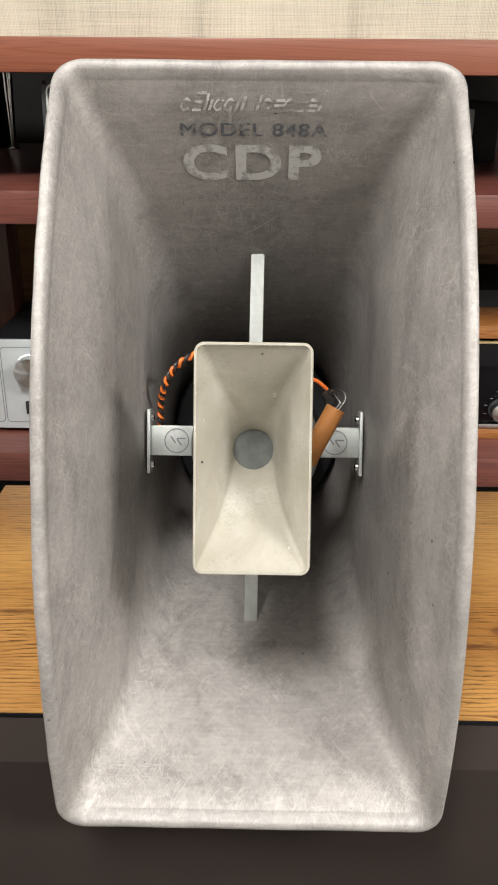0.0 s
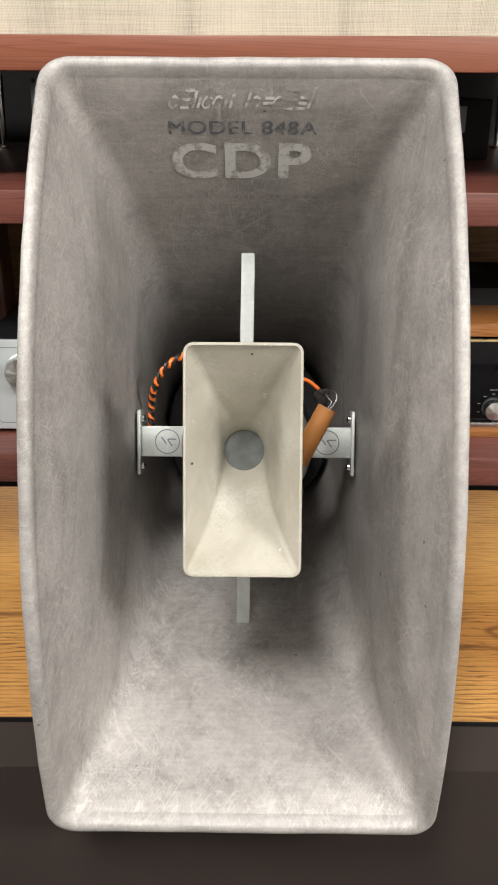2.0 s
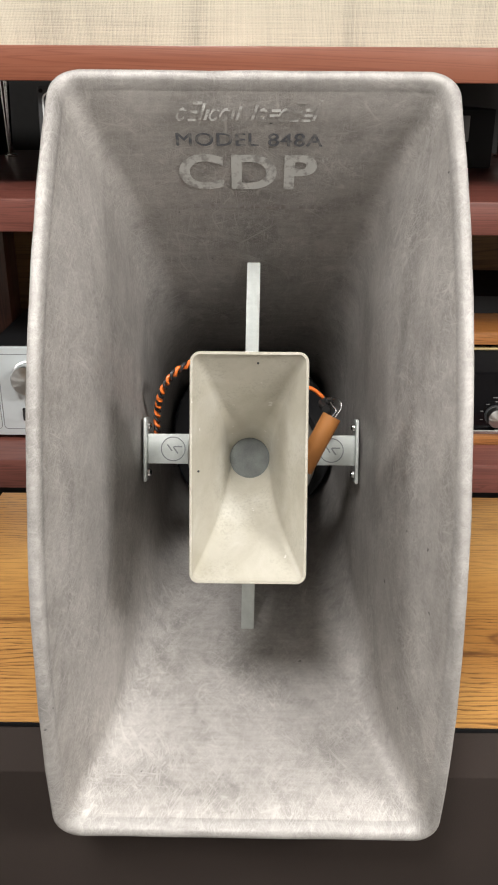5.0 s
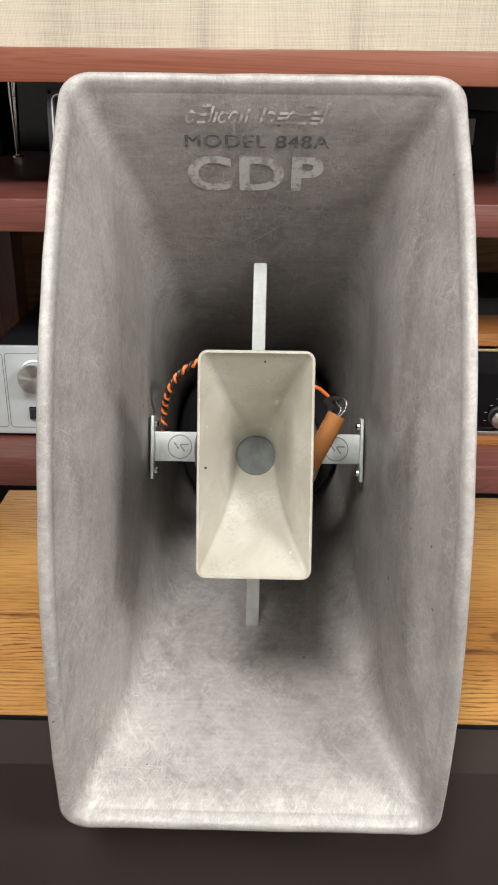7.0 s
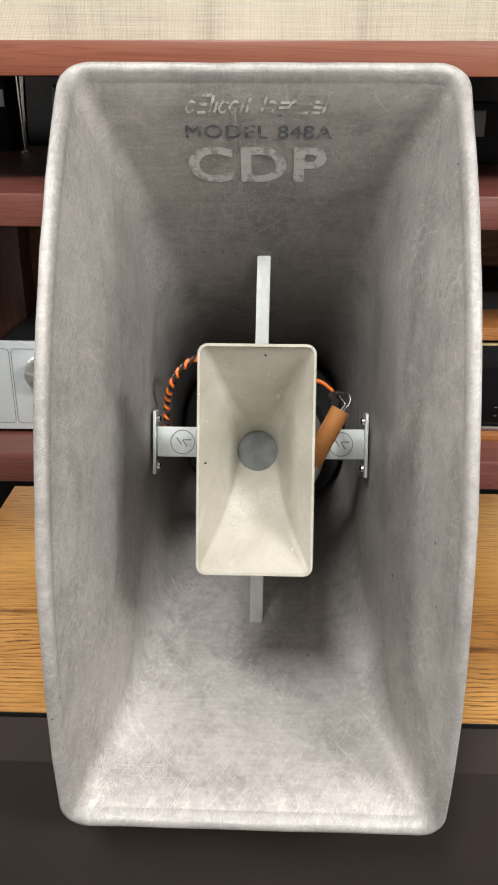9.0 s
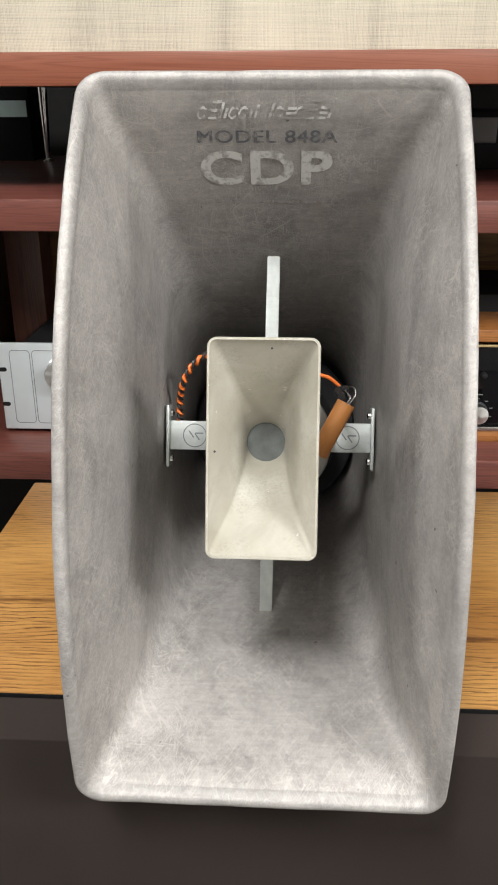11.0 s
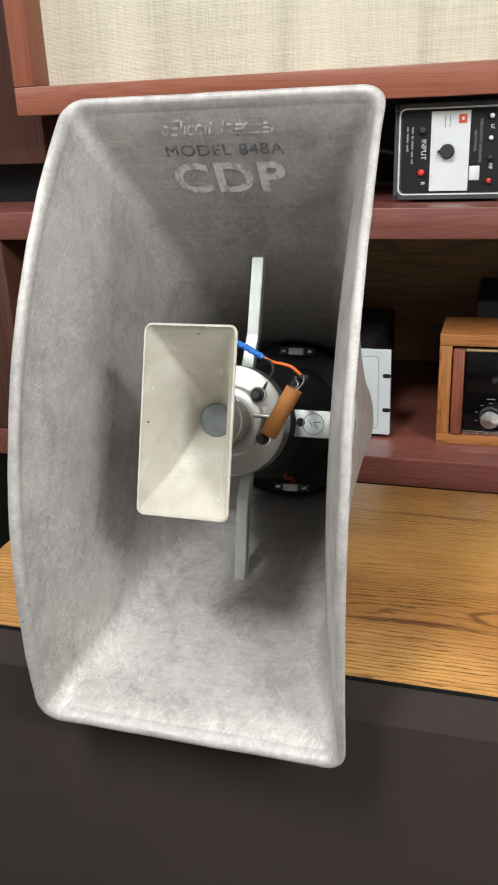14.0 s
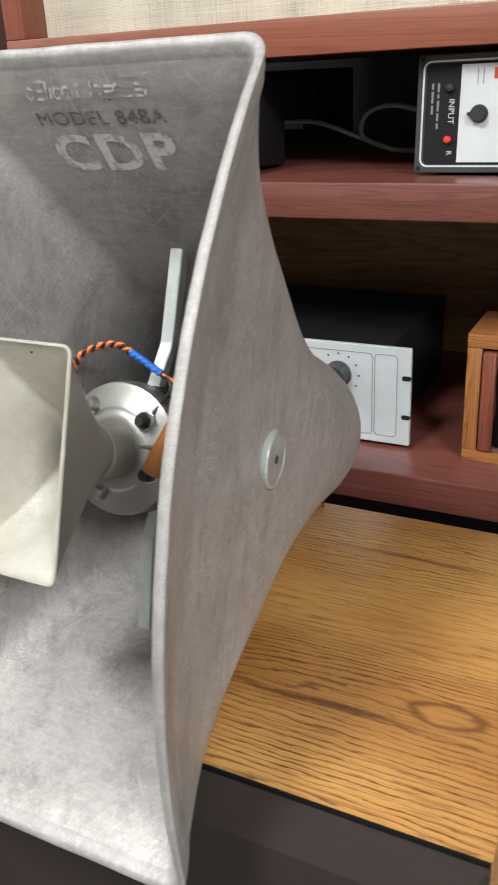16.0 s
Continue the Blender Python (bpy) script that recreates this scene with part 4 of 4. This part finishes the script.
    part("neck", lathe([(0.0200, 0.0465), (0.0216, 0.0470), (0.0222, 0.052), (0.0225, 0.0655), (0.0215, 0.067), (0.0215, 0.080)], 40, False), NECK_GREY, t, "grey-beige metal neck", Matrix.Translation((-0.001, 0, 0.002)))

    # the driver behind it
    cover = part("driver_cover", lathe([(0.0220, 0.0722), (0.0285, 0.0726), (0.0315, 0.0750), (0.0335, 0.0768), (0.0465, 0.0785), (0.0505, 0.0805), (0.0515, 0.084), (0.0515, 0.098), (0.049, 0.102)], 56), SILVER, t, "die-cast silver driver cover", Matrix.Translation((0, 0, 0.002)))
    part("driver_body", lathe([(0.0495, 0.1015), (0.0500, 0.104), (0.0500, 0.150), (0.053, 0.165), (0.060, 0.19), (0.062, 0.297), (0.062, 0.31)], 48), BLACK, t, "black driver housing")
    part("driver_flange", lathe([(0.050, 0.300), (0.086, 0.3005), (0.0885, 0.303), (0.0885, 0.352), (0.080, 0.360)], 56), BLACK, t, "black flange of the driver", Matrix.Diagonal((0.965, 1, 1, 1)))
    for bx, bz in ((-0.0245, 0.0335), (-0.0115, -0.0335)):
        part("boss", lathe([(0.0066, 0.079), (0.0056, 0.0745), (0.0050, 0.0712), (0.0040, 0.0702)], 20), SILVER, cover, "", Matrix.Translation((bx, 0, bz)))
        part("rib", box(bx - 0.002, bx + 0.003, 0.0735, 0.079, min(bz, bz * 0.72), max(bz, bz * 0.72), 0.001), SILVER, cover)
    part("cover_rib", box(0.023, 0.050, 0.0715, 0.079, 0.0065, 0.0098, 0.0012), SILVER, cover)
    for tx, tz in ((0.0255, 0.0270), (0.0325, -0.0120)):
        term = part("terminal", lathe([(0.0056, 0.078), (0.0056, 0.0725), (0.0048, 0.0722), (0.0046, 0.066), (0.0036, 0.0645)], 22), BLACK_RUBBER, t, "black rubber terminal", Matrix.Translation((tx, 0, tz)))
        part("collar", lathe([(0.0072, 0.0795), (0.0072, 0.0755), (0.0060, 0.075)], 24), STEEL, term, "", Matrix.Translation((tx, 0, tz)))

    # flat strips that carry the driver
    for s in (-1, 1):
        strip = part("side_bracket", box(min(s * 0.0485, s * 0.0895) - 0.001, max(s * 0.0485, s * 0.0895) - 0.001, 0.126, 0.1295, -0.0108, 0.0148, 0.0008), ZINC, t, "zinc-plated bracket strip", None)
        part("end_plate", box(min(s * 0.0877, s * 0.0905) - 0.001, max(s * 0.0877, s * 0.0905) - 0.001, 0.119, 0.138, -0.0255, 0.0285, 0.0008), ZINC, strip)
        for z in (-0.0185, 0.0215):
            part("screw", lathe([(0.0034, 0.0), (0.003, -0.002), (0.0016, -0.003)], 14), STEEL, strip, "", pose(s * 0.0876 - 0.001, 0.128, z, 0, 0, s * -90))
        part("stamp", frame_ring(0.0105, 0.0105, 0.0104, 0.0009, 0.1256, 0.1262, 10), PRINT_GREY, strip, "", Matrix.Translation((s * 0.067, 0, 0.002)))
        for i, (dx, dz, lean) in enumerate(((-0.003, 0.001, 25), (0.002, -0.001, 25), (0.004, 0.002, -30))):
            part("stamp_mark", box(-0.0035, 0.0035, 0.1256, 0.1262, -0.0006, 0.0006, 0), PRINT_GREY, strip, "", Matrix.Translation((s * 0.067 + dx, 0, 0.002 + dz)) @ pose(0, 0, 0, 0, lean + 30, 0), False)
        if s > 0:
            part("hole", lathe([(0.0042, 0.1262), (0.0042, 0.1256)], 18), BLACK, strip, "", Matrix.Translation((0.0545, 0, 0.0030)))

    def bent_bar(s):
        """A strip set edge-on that kinks towards the driver."""
        line = [(0.1395, 0.1635), (0.1375, 0.085), (0.1180, 0.040)] if s > 0 else [(0.1425, 0.1590), (0.1350, 0.078), (0.1480, 0.040)]
        loops = []
        for i, (y, z) in enumerate(line):
            x = -0.0015 + s * 0.0012 * (1 if i < 1 else 0.4)
            loops.append([(x - 0.0056, y, s * z), (x + 0.0056, y, s * z), (x + 0.0056, y + 0.011, s * z + (0.004 * s if i == 1 else 0)), (x - 0.0056, y + 0.011, s * z + (0.004 * s if i == 1 else 0))])
        bm = loft(loops, True, True)
        bmesh.ops.bevel(bm, geom=bm.edges[:], offset=0.0006, segments=2, affect="EDGES")
        return bm

    for s in (-1, 1):
        part("bent_bar", bent_bar(s), ZINC, t, "zinc-plated support bar", None, False)
    for s, x, y, z in ((1, 0.0068, 0.2965, 0.0790), (-1, 0.0091, 0.2965, -0.0785)):
        clip = part("bracket", box(x - 0.021, x + 0.021, y, y + 0.004, z - 0.0045, z + 0.0045, 0.0015), DARK_METAL, t, "small dark bracket on the throat wall")
        part("bracket_plate", box(x - 0.0085, x + 0.0085, y - 0.006, y - 0.0005, z - 0.0045, z + 0.0040, 0.0012), ZINC, clip, "bright metal plate")
        for dx in (-0.0155, 0.0155):
            part("screw", lathe([(0.003, y), (0.0027, y - 0.0022), (0.0012, y - 0.003)], 12), STEEL, clip, "", Matrix.Translation((x + dx, 0, z)))

    # knurled discs outside
    for s in (-1, 1):
        profile = [(0.0228, 0.0), (0.0236, -0.0010), (0.0236, -0.0044), (0.0222, -0.0056), (0.0195, -0.0058), (0.0190, -0.0052), (0.002, -0.0052)]
        bm = lathe(profile, 96)
        bm.verts.ensure_lookup_table()
        for ring in (1, 2):
            for i in range(96):
                if i % 2:
                    v = bm.verts[ring * 96 + i]
                    v.co.x *= 0.972
                    v.co.z *= 0.972
        disc = part("knurled_disc", bm, ZINC, t, "knurled metal disc on the horn's side", pose(s * 0.0992, 0.141, 0.004, 0, 0, s * 96))
        part("screw", lathe([(0.0036, -0.0050), (0.0036, -0.0056), (0.0020, -0.0056)], 16), DARK_METAL, disc, "", pose(s * 0.0992, 0.141, 0.004, 0, 0, s * 96))

    # the paper-cased resistor
    a, c = Vector((0.0612, 0.0635, 0.0335)), Vector((0.0398, 0.0650, -0.0080))
    axis = (c - a).normalized()
    turn = axis.to_track_quat("Y", "Z").to_matrix().to_4x4()
    length = (c - a).length
    resistor = part("resistor", lathe([(0.0064, 0.0025), (0.0064, 0.0), (0.0073, -0.0004), (0.0076, 0.0004), (0.0076, length - 0.0004), (0.0073, length)], 36), PAPER_TUBE, t, "brown paper-cased resistor", Matrix.Translation(a) @ turn)
    part("lead", tube(smooth_path([a + axis * 0.002, a - axis * 0.005 + Vector((0.001, 0, 0)), a - axis * 0.009 + Vector((-0.003, 0.002, 0)), a - axis * 0.012 + Vector((-0.006, 0.006, 0.0))]), 0.0006, 8), STEEL, resistor)
    part("lead", tube(smooth_path([a + axis * 0.002 + Vector((0.002, 0, 0)), a - axis * 0.007 + Vector((0.004, 0.002, 0.0)), a - axis * 0.011 + Vector((0.001, 0.008, 0.003)), Vector((0.060, 0.098, 0.046))]), 0.0006, 8), STEEL, resistor)
    part("tape", tube(smooth_path([a - axis * 0.006 + Vector((-0.006, 0.012, 0.0)), Vector((0.056, 0.094, 0.043)), Vector((0.064, 0.100, 0.045))]), 0.0032, 10), BLACK_RUBBER, resistor, "scrap of black tape")

    # wiring
    pair = smooth_path([(-0.080, 0.162, -0.004), (-0.0835, 0.152, 0.014), (-0.082, 0.140, 0.034), (-0.077, 0.121, 0.048), (-0.070, 0.112, 0.060), (-0.061, 0.107, 0.0685),
                        (-0.050, 0.106, 0.0745), (-0.035, 0.104, 0.079), (-0.020, 0.100, 0.0795), (-0.006, 0.096, 0.075)], 14)
    part("wire", tube(pair, 0.0017, 8, 0.0016, 0.0, 92), ORANGE, t, "orange twisted wire")
    part("wire", tube(pair, 0.0017, 8, 0.0016, math.pi, 92), BLACK_WIRE, t, "black twisted wire")
    sleeve = smooth_path([(-0.0065, 0.096, 0.0752), (0.003, 0.0955, 0.0715), (0.012, 0.095, 0.067), (0.0235, 0.095, 0.0615)], 16)
    part("sleeve", tube(sleeve, 0.0025, 10, 0.0006, 0.0, 92), BLUE_TAPE, t, "blue heat-shrink sleeve")
    part("sleeve", tube(sleeve, 0.0025, 10, 0.0006, math.pi, 92), BLUE_TAPE, t, "blue heat-shrink sleeve")
    part("wire", tube(smooth_path([(0.0225, 0.095, 0.062), (0.031, 0.096, 0.058), (0.040, 0.099, 0.0565), (0.049, 0.100, 0.054), (0.0575, 0.102, 0.0475)]), 0.0016, 10), ORANGE, t, "single orange wire")
    part("wire", tube(smooth_path([(0.0225, 0.095, 0.061), (0.031, 0.094, 0.057), (0.0345, 0.090, 0.049), (0.032, 0.082, 0.040), (0.030, 0.077, 0.033), (0.027, 0.075, 0.028)]), 0.0014, 8), BLACK_WIRE, t, "thin black wire")
    part("lug", tube([Vector((0.0262 + 0.0068 * math.cos(i * 0.35), 0.0715 - 0.0006 * i / 18, 0.0268 + 0.0068 * math.sin(i * 0.35))) for i in range(19)], 0.0008, 8), STEEL, t, "tinned wire loop")
    part("wire_tip", tube([Vector((0.0572, 0.1018, 0.0478)), Vector((0.0590, 0.1024, 0.0464)), Vector((0.0608, 0.1026, 0.0452))], 0.0009, 8), STEEL, t, "bare tinned wire end")
    low = smooth_path([(0.020, 0.20, -0.045), (0.016, 0.24, -0.062), (0.014, 0.275, -0.066), (0.012, 0.294, -0.073)], 12)
    part("wire", tube(low, 0.0015, 8, 0.0014, 0.0, 100), RED_WIRE, t, "red twisted wire")
    part("wire", tube(low, 0.0015, 8, 0.0014, math.pi, 100), BLACK_WIRE, t)
    return t


horn()

# the end of the lead that lies on the oak behind the horn
tail = thing("speaker_wire", "orange and black twisted wire lying on the oak top", "wire", Matrix.Translation((0.006, 0.9225, OAK_TOP)))
tail_line = smooth_path([(-0.04, 0.0, 0.0036), (-0.01, 0.004, 0.0036), (0.02, 0.002, 0.0036), (0.034, -0.008, 0.0036)], 14)
part("strand", tube(tail_line, 0.0017, 8, 0.0016, 0.0, 92), ORANGE, tail)
part("strand", tube(tail_line, 0.0017, 8, 0.0016, math.pi, 110), BLACK_WIRE, tail)

# ---- assumed ceiling light panels, out of view ----
for lx, ly, power, wide in LAMPS:
    light = thing("ceiling_light", "assumed white ceiling light panel, out of view", "ceiling light", Matrix.Translation((lx, ly, 0)), "ceiling lights")
    half = wide / 2 + 0.02
    part("diffuser", box(-half, half, -0.33, 0.33, 2.600, 2.606, 0), DIFFUSER, light, "", None, False)
    for s in (-1, 1):
        part("frame_bar", box(min(s * (half + 0.001), s * (half + 0.015)), max(s * (half + 0.001), s * (half + 0.015)), -0.345, 0.345, 2.596, 2.618, 0), WHITE_PLATE, light, "", None, False)
        part("frame_bar", box(-half - 0.0005, half + 0.0005, min(s * 0.331, s * 0.345), max(s * 0.331, s * 0.345), 2.596, 2.618, 0), WHITE_PLATE, light, "", None, False)
